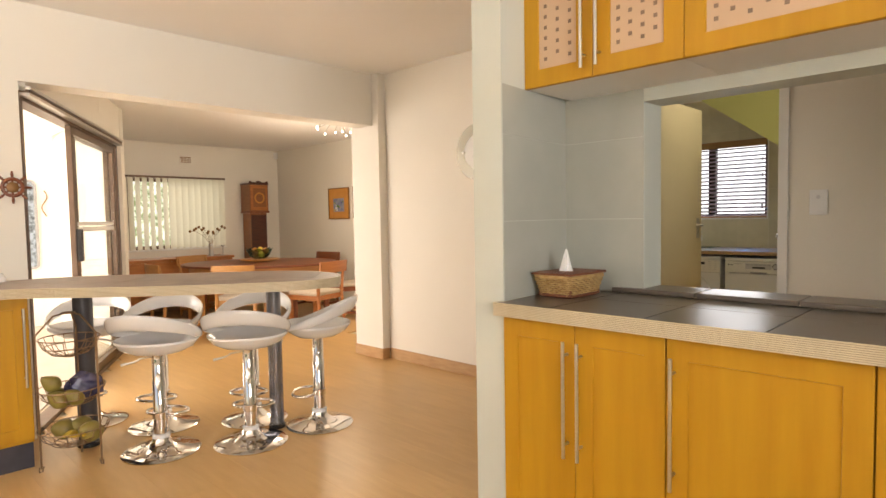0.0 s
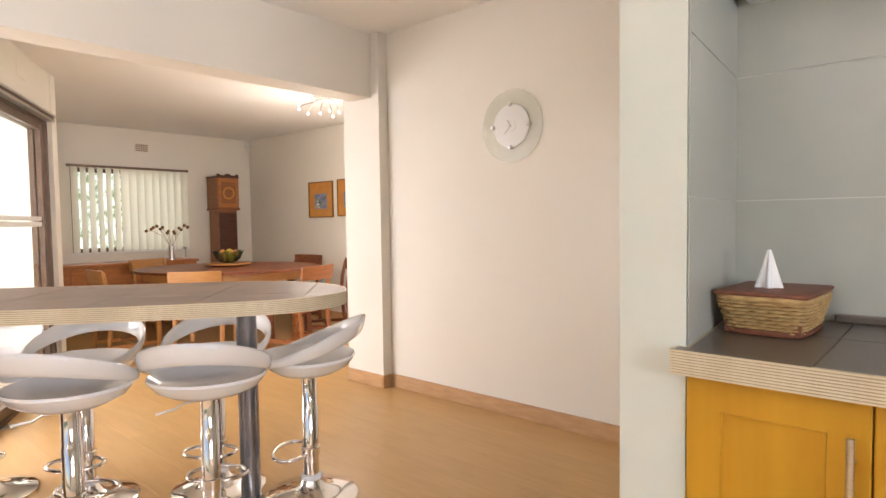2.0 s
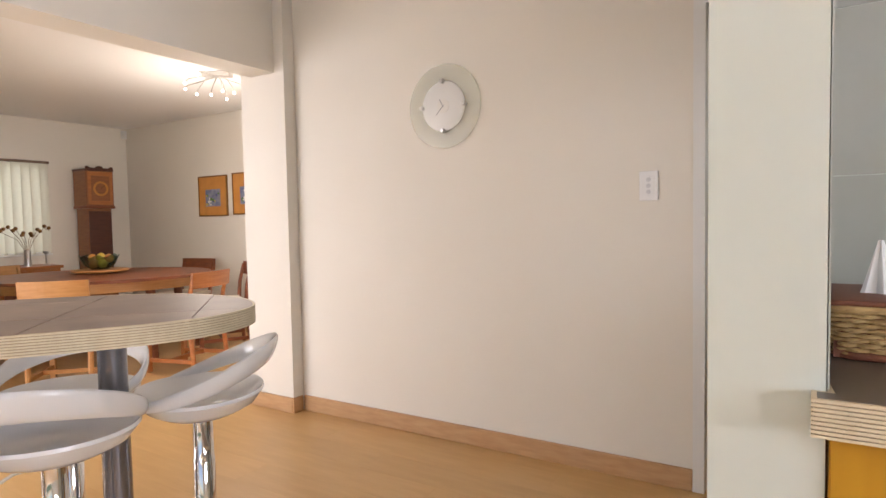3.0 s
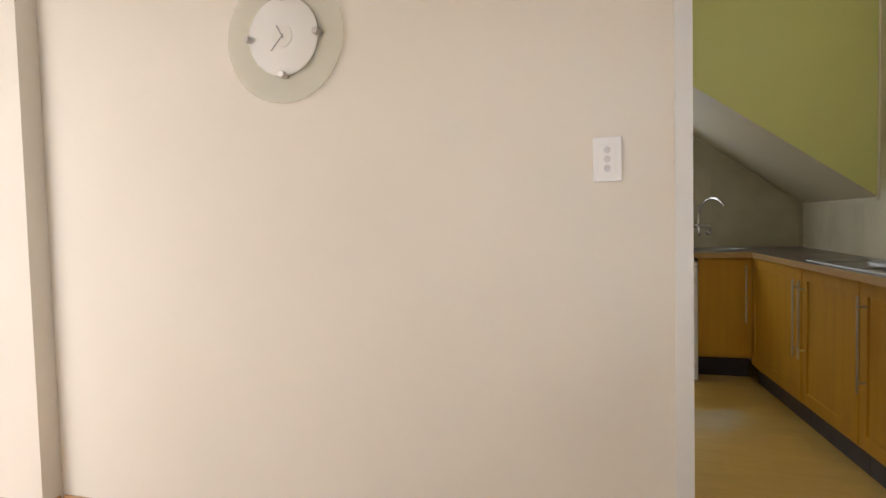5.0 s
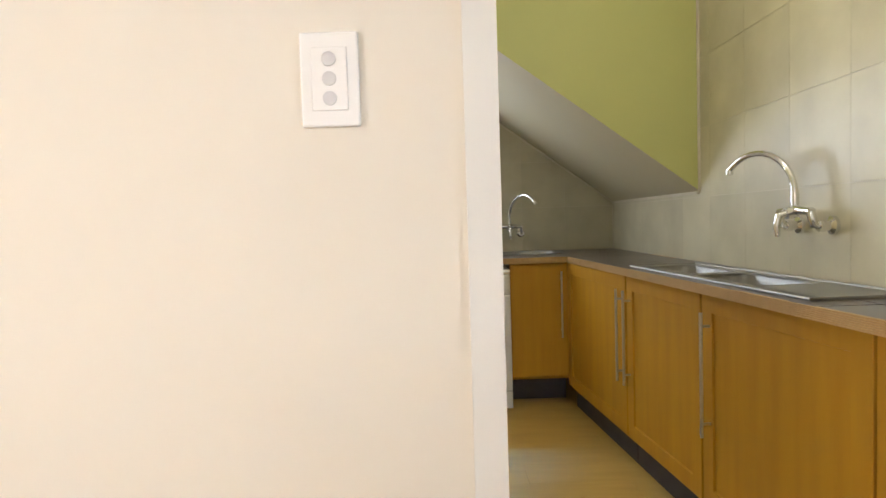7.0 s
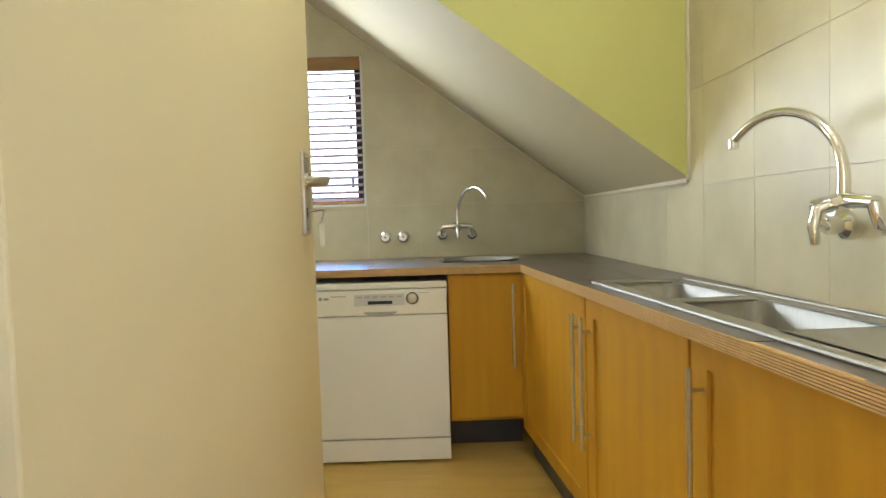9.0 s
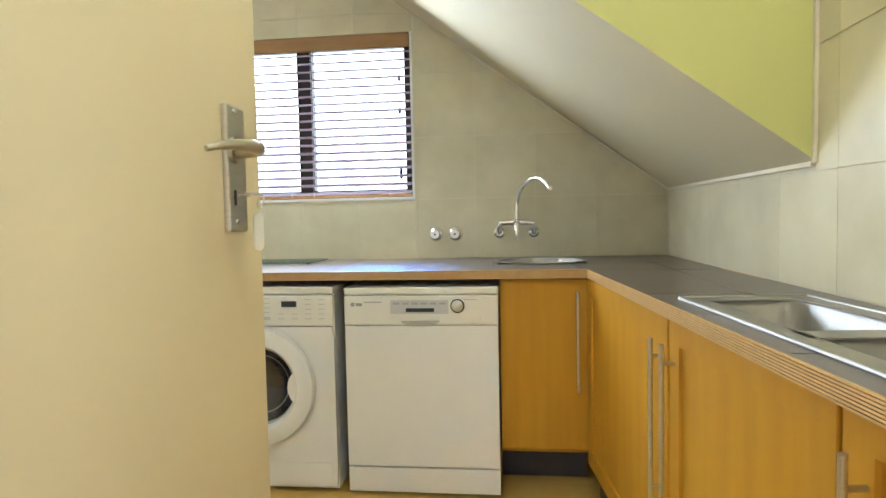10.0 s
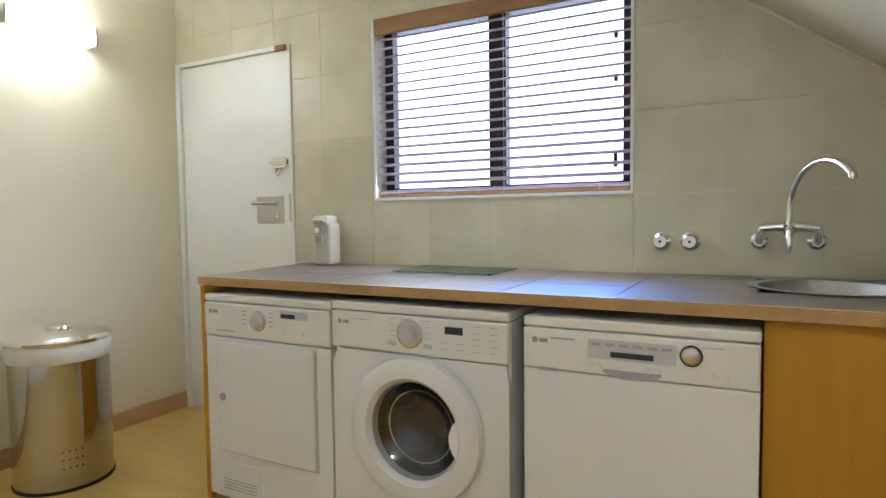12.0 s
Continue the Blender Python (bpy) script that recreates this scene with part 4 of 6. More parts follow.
part("track", slant(0.0, SD_U1, -0.024, 0.029, SD_H - 0.030, SD_H - 0.0125), M_steel, sd, "bright aluminium head track")
for u0, u1, w in ((0.98, 2.32, 0.055), (1.20, 2.31, 0.10)):
    bm = slant(u0, u0 + 0.06, w - 0.018, w + 0.018, 0.035, SD_H - 0.052)
    slant(u1 - 0.05, u1, w - 0.018, w + 0.018, 0.035, SD_H - 0.052, bm)
    slant(u0 + 0.06, u1 - 0.05, w - 0.018, w + 0.018, 0.035, 0.10, bm)
    slant(u0 + 0.06, u1 - 0.05, w - 0.018, w + 0.018, SD_H - 0.11, SD_H - 0.052, bm)
    lf = part("sash", bm, M_bronze, sd)
    g = part("glass_pane", slant(u0 + 0.06, u1 - 0.05, w - 0.003, w + 0.003, 0.10, SD_H - 0.11), G_slide, lf)
    g.visible_shadow = False
    part("safety_strip", slant(u0 + 0.065, u1 - 0.055, w - 0.0045, w - 0.0035, 1.20, 1.235), M_white, lf, "white safety strip on the glass")
    part("safety_strip", slant(u0 + 0.065, u1 - 0.055, w - 0.0045, w - 0.0035, 1.245, 1.275), M_white, lf, "white safety strip on the glass")
part("pull_handle", slant(0.99, 1.035, 0.0, 0.036, 0.98, 1.22), M_black, sd, "black pull handle")

struct("patio_floor", prism([(-4.2, 1.24), (-4.2, -2.6), (-9.0, -2.6), (-9.0, 2.50), (-6.5, 2.44)], -0.012, -0.0025), M_pfloor, "tiled patio floor", "floor")
bm = B(-8.8, -8.6, -2.6, 1.995, 0, 2.5)
struct("patio_wall", bm, M_patio, "cream patio wall", "wall")
struct("patio_ceiling", prism([(-4.27, 1.2), (-4.27, -1.2), (-8.6, -1.2), (-8.6, 2.5), (-6.5, 2.44)], 2.35, 2.40), M_ceil, "white patio ceiling", "ceiling")
am = thing("patio_window", "dark-framed garden window with rounded corners in the patio wall", "window", (-8.598, 2.12, 0.71))
outer = arc(0.13, 0.07, 0.07, -90, 0, 6, lambda u, v: (u, v)) + arc(0.13, 1.03, 0.07, 0, 90, 6, lambda u, v: (u, v)) + arc(-0.13, 1.03, 0.07, 90, 180, 6, lambda u, v: (u, v)) + arc(-0.13, 0.07, 0.07, 180, 270, 6, lambda u, v: (u, v))
inner = offset(outer, 0.03)
bm = bmesh.new()
n = len(outer)
rr = [[bm.verts.new((x, a, b)) for a, b in o] for o, x in ((outer, 0), (outer, 0.03), (inner, 0.03), (inner, 0))]
for r0, r1 in zip(rr, rr[1:]):
    for k in range(n):
        bm.faces.new((r0[k], r0[(k + 1) % n], r1[(k + 1) % n], r1[k]))
part("frame", bm, M_sidegrey, am)
bm = bmesh.new()
bm.faces.new([bm.verts.new((0.012, a, b)) for a, b in inner])
part("garden_view", bm, garden_mat("patio_garden", (0.9, 0.92, 0.88), (0.22, 0.22, 0.19), 1.3, 12.0, 0.40, 0.62), am, "bright garden with branches behind the glass")
sc = thing("patio_sconce", "round glowing wall light on the patio wall", "wall light", (-8.6, 2.32, 2.0))
part("globe", lathe([(0, 0), (0.07, 0.0), (0.08, 0.03), (0.06, 0.07), (0, 0.085)], 24, m=TO_X), glow("patio_lamp_glass", (1, 0.9, 0.65), 6), sc, smooth=True)
part("plate", lathe([(0, -0.0), (0.09, 0.0), (0.09, 0.008), (0, 0.008)], 24, m=TO_X), M_white, sc)
hk = thing("wall_ornament", "small wrought metal ornament on the patio wall", "ornament", (-8.598, 2.40, 1.52))
part("curl", tube([(0.012, 0.03 * math.sin(q * 0.7), 0.16 - q * 0.032) for q in range(11)], 0.007, 8), M_wire, hk, smooth=True)

# ---- dining room ----
wf = thing("window_1", "dining room window behind a vertical blind", "window", (WIN_X, 0, 0))
wf["kind"] = "structure"
bm = B(-0.12, -0.07, WY0, WY1, WZ0, WZ0 + 0.05)
B(-0.12, -0.07, WY0, WY1, WZ1 - 0.05, WZ1, bm)
for y in (WY0, WY1 - 0.05):
    B(-0.12, -0.07, y, y + 0.05, WZ0 + 0.05, WZ1 - 0.05, bm)
part("window_frame", bm, M_bronze, wf)
g = part("pane", B(-0.1, -0.094, WY0 + 0.05, WY1 - 0.05, WZ0 + 0.05, WZ1 - 0.05), G_clear, wf)
g.visible_shadow = False
part("window_sill", B(-0.19, 0.03, WY0 - 0.03, WY1 + 0.03, WZ0 - 0.02, WZ0 - 0.001, bev=0.004), M_white, wf)
vb = thing("vertical_blind", "cream cloth vertical blind with turned vanes", "blind", (WIN_X + 0.025, 0, 0))
part("head_rail", B(-0.02, 0.02, WY0 - 0.04, WY1 + 0.03, WZ1 + 0.0, WZ1 + 0.03, bev=0.004), M_bronze, vb)
NV = 15
for q in range(NV):
    y = WY0 + 0.03 + (WY1 - WY0 - 0.06) * q / (NV - 1)
    bm = bmesh.new()
    cols = [bm.verts.new((0.006 * math.sin(math.pi * (t + 0.5)), t * 0.106, WZ0 - 0.0)) for t in (-0.5, -0.25, 0, 0.25, 0.5)]
    tops = [bm.verts.new((v.co.x, v.co.y, WZ1 + 0.0)) for v in cols]
    for k in range(4):
        bm.faces.new((cols[k], cols[k + 1], tops[k + 1], tops[k]))
    part("vane", bm, M_vane, vb, loc=(0.018, y, 0), rot=(0, 0, (36 if q < 6 else 11) + random.uniform(-4, 4)), smooth=True)
    part("chain_weight", B(-0.003, 0.003, -0.035, 0.035, WZ0 + 0.004, WZ0 + 0.02), M_white, vb, loc=(0.024, y, 0), rot=(0, 0, 15))
tagged(part("backdrop_garden", B(WIN_X - 1.6, WIN_X - 1.58, 1.6, 6.4, -0.1, 3.2), M_hedge, None), "sunlit garden hedge outside the window", "backdrop", kind="structure")


def air_vent(name, loc, rz):
    v = thing("air_vent", "cream air brick grille high on the wall", "vent", loc, "air vents", rz)
    part("plate", B(-0.085, 0.085, -0.008, 0, -0.055, 0.055, bev=0.002), M_wall, v)
    for r in range(4):
        for c in range(7):
            part("hole", B(-0.072 + c * 0.0215, -0.057 + c * 0.0215, -0.0092, -0.0081, -0.043 + r * 0.023, -0.027 + r * 0.023), M_gilt, v)
    return v


air_vent("a", (WIN_X, 4.165, 2.163), 90)
p = slant_pt(1.75, -0.002, 2.25)
air_vent("b", p, math.degrees(math.atan2(SD_DIR.y, SD_DIR.x)) + 180)
al = thing("motion_sensor", "white motion sensor high in the room corner", "sensor", (WIN_X + 0.05, PIC_Y - 0.05, 2.305), rz=45)
part("case", B(-0.03, 0.03, -0.03, 0.02, -0.05, 0.05, bev=0.008), M_white, al)
part("lens", B(-0.02, 0.02, -0.033, -0.029, -0.03, 0.01, bev=0.001), M_panelw, al)

sb = thing("sideboard", "orange teak sideboard with drawers below the window", "sideboard", (WIN_X + 0.03, 2.74, 0))
part("carcass", B(0.0, 0.43, 0, 1.86, 0.12, 0.735), M_teak, sb)
part("top", B(-0.005, 0.46, -0.02, 1.88, 0.736, 0.766, bev=0.004), M_teak, sb)
for y0, y1 in ((0.02, 0.44), (1.42, 1.84)):
    for z0, z1 in ((0.14, 0.43), (0.44, 0.725)):
        d = part("drawer_front", B(0.431, 0.447, y0, y1, z0, z1, bev=0.002), M_teak, sb)
for y0, y1 in ((0.45, 1.08), (1.09, 1.41)):
    for z0, z1 in ((0.14, 0.33), (0.34, 0.53), (0.54, 0.725)):
        d = part("drawer_front", B(0.431, 0.447, y0, y1, z0, z1, bev=0.002), M_teak, sb)
        part("pull", B(0.448, 0.462, (y0 + y1) / 2 - 0.05, (y0 + y1) / 2 + 0.05, z1 - 0.075, z1 - 0.06, bev=0.002), M_oak, d)
for x, y in ((0.03, 0.05), (0.40, 0.05), (0.03, 1.81), (0.40, 1.81)):
    part("leg", B(x - 0.02, x + 0.02, y - 0.02, y + 0.02, 0, 0.12), M_teak, sb)

gf = thing("grandfather_clock", "tall oak grandfather clock with a dark trunk door against the wall", "clock", (WIN_X + 0.165, 5.14, 0), rz=90)
part("plinth", B(-0.165, 0.165, -0.14, 0.14, 0, 0.42, bev=0.006), M_hood, gf)
part("trunk", B(-0.135, 0.135, -0.115, 0.13, 0.42, 1.38, bev=0.004), M_hood, gf)
part("trunk_door", B(-0.128, 0.128, -0.128, -0.1155, 0.46, 1.35, bev=0.005), M_trunk, gf, "dark mahogany trunk door")
hood = part("hood", B(-0.155, 0.155, -0.145, 0.14, 1.40, 1.82, bev=0.005), M_hood, gf, "lighter brown hood")
part("hood_moulding", B(-0.165, 0.165, -0.155, 0.142, 1.381, 1.412, bev=0.006), M_mahog, gf)
part("cornice", B(-0.162, 0.162, -0.153, 0.142, 1.815, 1.838, bev=0.005), M_trunk, gf)
crest = prism([(-0.155, 0), (0.155, 0), (0.155, 0.028), (0.125, 0.030), (0.11, 0.014), (0.045, 0.012), (0.03, 0.030), (0, 0.036), (-0.03, 0.030), (-0.045, 0.012), (-0.11, 0.014), (-0.125, 0.030), (-0.155, 0.028)], -0.006, 0.006)
part("crest", crest, M_trunk, gf, "dark fretted crest", loc=(0, -0.14, 1.838), rot=(90, 0, 0))
part("hood_door", B(-0.14, 0.14, -0.153, -0.1455, 1.425, 1.805, bev=0.004), M_teak, hood)
part("dial", B(-0.105, 0.105, -0.158, -0.1535, 1.47, 1.76, bev=0.002), M_hood, hood, "brown square clock dial")
part("dial_ring", lathe([(0.062, 0.1585), (0.085, 0.1585), (0.085, 0.161), (0.062, 0.161)], 36, m=Matrix.Translation((0, 0, 1.61)) @ TO_WALL), M_orange, hood)
part("pointer", bar_between((0, -0.163, 1.61), (0.04, -0.163, 1.65), 0.006, 0.003), M_black, hood)


def picture(x0, x1, z0, z1, seed):
    p = thing("picture", "small bright painting in a wide orange mount and dark frame", "picture", ((x0 + x1) / 2, PIC_Y - 0.001, (z0 + z1) / 2), "pair of pictures")
    w, h = (x1 - x0) / 2, (z1 - z0) / 2
    bm = B(-w, w, -0.022, 0, h - 0.014, h)
    B(-w, w, -0.022, 0, -h, -h + 0.014, bm)
    B(-w, -w + 0.008, -0.022, 0, -h + 0.014, h - 0.014, bm)
    B(w - 0.008, w, -0.022, 0, -h + 0.014, h - 0.014, bm)
    part("frame", bm, M_gilt, p)
    part("mount", B(-w + 0.008, w - 0.008, -0.012, -0.002, -h + 0.014, h - 0.014), M_orange, p, "orange mount")
    rng = random.Random(seed)
    pw, ph = w * 0.52, h * 0.42
    part("canvas", B(-pw, pw, -0.0135, -0.0121, -ph - 0.02, ph - 0.02), mat("painting_ground", (0.12, 0.14, 0.30), 0.6, color2=(0.30, 0.33, 0.42), scale=22), p)
    cols = [mat("paint_dab", c, 0.6) for c in ((0.7, 0.7, 0.68), (0.10, 0.20, 0.06), (0.5, 0.45, 0.12), (0.05, 0.07, 0.25))]
    for q in range(14):
        a, b = rng.uniform(-pw * 0.85, pw * 0.85), rng.uniform(-ph * 0.85, ph * 0.6) - 0.02
        r = rng.uniform(0.012, 0.03)
        bm = prism([(r * rng.uniform(0.6, 1.1) * math.cos(t), r * 0.8 * rng.uniform(0.6, 1.1) * math.sin(t)) for t in (2 * math.pi * i / 9 for i in range(9))], 0, 0.0006 + 0.0001 * q)
        part("dab", bm, cols[q % 4], p, loc=(max(-pw + r, min(pw - r, a)), -0.0136, b), rot=(90, 0, 0))


picture(-7.165, -6.68, 1.262, 1.712, 3)
picture(-6.585, -6.10, 1.272, 1.722, 8)

# ceiling lamp of many stalks
cl = thing("ceiling_lamp", "chrome ceiling lamp of curved stalks with small bright bulbs", "ceiling lamp", (-5.30, 4.50, DCEIL))
part("canopy", B(-0.11, 0.11, -0.04, 0.04, -0.04, -0.001, bev=0.004), M_steel, cl, rot=(0, 0, 30))
for q in range(10):
    a = radians(36 * q + 10)
    r = (0.16, 0.27, 0.34)[q % 3]
    z = (-0.17, -0.12, -0.09)[q % 3]
    pts = [(0.03 * math.cos(a), 0.03 * math.sin(a), -0.04), (r * 0.55 * math.cos(a), r * 0.55 * math.sin(a), -0.06), (r * 0.9 * math.cos(a), r * 0.9 * math.sin(a), z * 0.8), (r * math.cos(a), r * math.sin(a), z)]
    arm = part("stalk", tube(pts, 0.004, 6), M_steel, cl, smooth=True)
    bm = bmesh.new()
    bmesh.ops.create_uvsphere(bm, u_segments=12, v_segments=8, radius=0.011, matrix=Matrix.Translation((r * math.cos(a), r * math.sin(a), z - 0.012)))
    part("bulb", bm, M_bulb, arm, "small bright bulb", smooth=True)

TX, TY = -6.75, 4.28
dt = thing("dining_table", "oval mahogany dining table with an oak apron", "table", (TX, TY, 0), rz=40)
ell = lambda a, b, n=48: [(a * math.cos(2 * math.pi * k / n), b * math.sin(2 * math.pi * k / n)) for k in range(n)]
part("tabletop", prism(ell(0.95, 0.78), 0.715, 0.74, bev=0.006), M_mahog, dt)
part("apron", prism(ell(0.86, 0.69), 0.63, 0.7145), M_oak, dt)
for x, y in ((0.55, 0.38), (-0.55, 0.38), (0.55, -0.38), (-0.55, -0.38)):
    part("leg", tube([(x, y, 0.6295), (x * 1.02, y * 1.02, 0.35), (x * 1.05, y * 1.05, 0)], [0.04, 0.035, 0.025], 14), M_mahog, dt, smooth=True)
lz = thing("lazy_susan", "round wooden turntable in the middle of the table", "turntable", (TX - 0.15, TY + 0.08, 0.7405))
part("foot", lathe([(0, 0), (0.09, 0), (0.09, 0.016), (0, 0.016)], 28), M_oak, lz)
part("plate", lathe([(0, 0.016), (0.235, 0.016), (0.24, 0.025), (0.235, 0.034), (0, 0.034)], 44), M_oak, lz, smooth=True)
fb = thing("fruit_bowl", "wavy glass bowl of fruit on the turntable", "bowl", (TX - 0.15, TY + 0.08, 0.775))
bm = lathe([(0, 0), (0.07, 0), (0.13, 0.05), (0.165, 0.125), (0.16, 0.128), (0.125, 0.055), (0.065, 0.008), (0, 0.008)], 40)
for v in bm.verts:
    r = math.hypot(v.co.x, v.co.y)
    if r > 0.12:
        v.co.z += 0.012 * math.sin(8 * math.atan2(v.co.y, v.co.x))
part("bowl", bm, G_tint, fb, smooth=True)
for k, (dx, dy, z) in enumerate(((0.05, 0, 0.055), (-0.05, 0.03, 0.055), (0, -0.055, 0.055), (0.01, 0.01, 0.11), (-0.06, -0.03, 0.10), (0.07, 0.05, 0.10))):
    fruit("apple" if k % 2 else "orange", "ripe fruit in the glass bowl", (M_banana, M_orange, M_apple)[k % 3], (TX - 0.15 + dx, TY + 0.08 + dy, 0.775 + z), 0.042, 0.9)


def dining_chair(loc, rz, wood, label):
    """Chair that looks towards local -y; its back is at +y."""
    c = thing("dining_chair", label, "chair", loc, "chairs round the dining table", rz)
    part("seat", B(-0.22, 0.22, -0.22, 0.20, 0.425, 0.465, bev=0.012), M_fabric, c, "beige upholstered seat")
    bm = B(-0.21, 0.21, -0.21, -0.19, 0.37, 0.424)
    B(-0.21, 0.21, 0.175, 0.195, 0.37, 0.424, bm)
    B(-0.21, -0.19, -0.19, 0.175, 0.37, 0.424, bm)
    B(0.19, 0.21, -0.19, 0.175, 0.37, 0.424, bm)
    part("seat_frame", bm, wood, c)
    for x in (-0.2, 0.2):
        part("front_leg", bar_between((x, -0.2, 0), (x, -0.2, 0.42), 0.036, 0.036), wood, c)
        part("rear_leg", tube([(x, 0.24, 0), (x, 0.20, 0.42), (x, 0.215, 0.60), (x, 0.255, 0.775)], [0.018, 0.021, 0.018, 0.014], 8), wood, c)
        part("stretcher", bar_between((x, -0.19, 0.10), (x, 0.225, 0.10), 0.022, 0.03), wood, c)
    part("cross_stretcher", bar_between((-0.19, 0.0, 0.10), (0.19, 0.0, 0.10), 0.022, 0.03), wood, c)
    bm = bmesh.new()
    rings = []
    for k in range(11):
        x = -0.225 + 0.045 * k
        y = 0.245 + 0.03 * (1 - (x / 0.225) ** 2)
        rings.append([bm.verts.new((x, y + dy, z)) for dy, z in ((0.0, 0.675), (0.018, 0.675), (0.03, 0.80), (0.012, 0.80))])
    for r0, r1 in zip(rings, rings[1:]):
        for j in range(4):
            bm.faces.new((r0[j], r0[(j + 1) % 4], r1[(j + 1) % 4], r1[j]))
    bm.faces.new(rings[0]), bm.faces.new(rings[-1][::-1])
    part("backrest", bm, wood, c, "curved wooden back rail")
    return c


CH_A = "honey oak dining chair with a beige seat and curved back rail"
CH_B = "dark mahogany dining chair with a beige seat and curved back rail"
for x, y, a, w_, l_ in ((-5.95, 3.62, -135, M_oak, CH_A), (-6.75, 3.25, 178, M_oak, CH_A), (-5.62, 4.35, -75, M_teak, CH_A.replace("honey oak", "red-brown teak")),
                        (-6.05, 5.02, -30, M_mahog, CH_B), (-6.95, 5.22, 10, M_mahog, CH_B), (-7.75, 4.0, 100, M_oak, CH_A)):
    dining_chair((x, y, 0), a, w_, l_)

orn = thing("ball_branch", "dark twig ornament with round seed balls in a steel vase", "ornament", (-8.30, 4.36, 0.766))
part("vase", lathe([(0, 0), (0.035, 0), (0.03, 0.09), (0.033, 0.17), (0.027, 0.17), (0.025, 0.02), (0, 0.02)], 20), M_steel, orn, "slim steel vase", smooth=True)
rng = random.Random(5)
for q in range(7):
    dy = -0.30 + 0.085 * q
    h = 0.36 + 0.04 * math.sin(q * 1.3)
    stem = part("twig", tube([(0, 0, 0.12), (0.01, dy * 0.3, 0.28), (0.015, dy * 0.75, h), (0.015, dy, h + rng.uniform(-0.03, 0.02))], 0.0025, 5), M_gilt, orn)
    for t in (0.8, 1.0):
        bm = bmesh.new()
        bmesh.ops.create_icosphere(bm, subdivisions=2, radius=0.02, matrix=Matrix.Translation((0.015, dy * t, h + (0.02 if t < 1 else 0))))
        part("seed_ball", bm, M_gilt, stem, smooth=True)
vs = thing("candlestick", "small glass candlestick on the sideboard", "candlestick", (-8.26, 4.52, 0.766))
part("stem", lathe([(0, 0), (0.04, 0), (0.035, 0.008), (0.008, 0.02), (0.008, 0.12), (0.028, 0.135), (0.03, 0.15), (0, 0.15)], 20), M_steel, vs, smooth=True)

struct("ground", B(-60, 60, -60, 60, -0.30, -0.16), mat("lawn", (0.10, 0.14, 0.04), 0.9, color2=(0.07, 0.10, 0.03), scale=3), "lawn outside the house", "ground")

# ---- scullery: window, doors ----
wf = thing("window_2", "scullery window with a dark brown frame", "window", (0, BACK_Y, 0))
wf["kind"] = "structure"
bm = B(SWX0, SWX1, 0.09, 0.14, SWZ0, SWZ0 + 0.045)
B(SWX0, SWX1, 0.09, 0.14, SWZ1 - 0.045, SWZ1, bm)
xm = (SWX0 + SWX1) / 2
for x0, x1 in ((SWX0, SWX0 + 0.045), (xm - 0.04, xm + 0.04), (SWX1 - 0.045, SWX1)):
    B(x0, x1, 0.09, 0.14, SWZ0 + 0.045, SWZ1 - 0.045, bm)
part("window_frame", bm, M_brownframe, wf)
for x0, x1 in ((SWX0 + 0.045, xm - 0.04), (xm + 0.04, SWX1 - 0.045)):
    g = part("pane", B(x0, x1, 0.11, 0.116, SWZ0 + 0.045, SWZ1 - 0.045), G_clear, wf)
    g.visible_shadow = False
bm = B(SWX0 - 0.012, SWX1 + 0.012, -0.006, 0.0, SWZ0 - 0.013, SWZ0)
B(SWX0 - 0.012, SWX0, -0.006, 0.0, SWZ0, SWZ1, bm)
B(SWX1, SWX1 + 0.012, -0.006, 0.0, SWZ0, SWZ1, bm)
part("tile_trim", bm, M_white, wf, "white tile trim round the window")
for k in range(4):
    part("casement_catch", B(SWX1 - 0.08, SWX1 - 0.065, 0.078, 0.09, 1.30 + 0.17 * k if k != 1 else 1.33, 1.33 + 0.17 * k if k != 1 else 1.36), M_black, wf)
vb = thing("venetian_blind", "white slatted venetian blind with a brown wooden valance", "blind", (0, BACK_Y, 0))
part("valance", B(SWX0 + 0.004, SWX1 - 0.004, -0.006, 0.012, SWZ1 - 0.075, SWZ1 - 0.003, bev=0.003), M_valance, vb, "brown wooden valance")
NS = 18
for q in range(NS):
    z = SWZ0 + 0.03 + (SWZ1 - SWZ0 - 0.115) * q / (NS - 1)
    bm = bmesh.new()
    cr = [(0.024 * t, 0.004 * (1 - t * t) ) for t in (-1, -0.5, 0, 0.5, 1)]
    a = [bm.verts.new((SWX0 + 0.008, y, zz)) for y, zz in cr] + [bm.verts.new((SWX0 + 0.008, y, zz - 0.0052)) for y, zz in cr[::-1]]
    b = [bm.verts.new((SWX1 - 0.008, v.co.y, v.co.z)) for v in a]
    n = len(a)
    for k in range(n):
        bm.faces.new((a[k], a[(k + 1) % n], b[(k + 1) % n], b[k]))
    bm.faces.new(a[::-1]), bm.faces.new(b)
    part("slat", bm, M_slat, vb, loc=(0, 0.038, z), rot=(16, 0, 0))
part("bottom_rail", B(SWX0 + 0.008, SWX1 - 0.008, 0.015, 0.06, SWZ0 + 0.003, SWZ0 + 0.016, bev=0.002), M_valance, vb)
for x in (SWX0 + 0.12, xm - 0.06, xm + 0.06, SWX1 - 0.12):
    part("ladder_cord", tube([(x, 0.013, SWZ0 + 0.01), (x, 0.013, SWZ1 - 0.07)], 0.0012, 5), M_white, vb)
tagged(part("backdrop_yard", B(-5.6, 1.0, BACK_Y + 1.7, BACK_Y + 1.72, -0.1, 3.4), M_garden, None), "glaring yard with leaves outside the window", "backdrop", kind="structure")

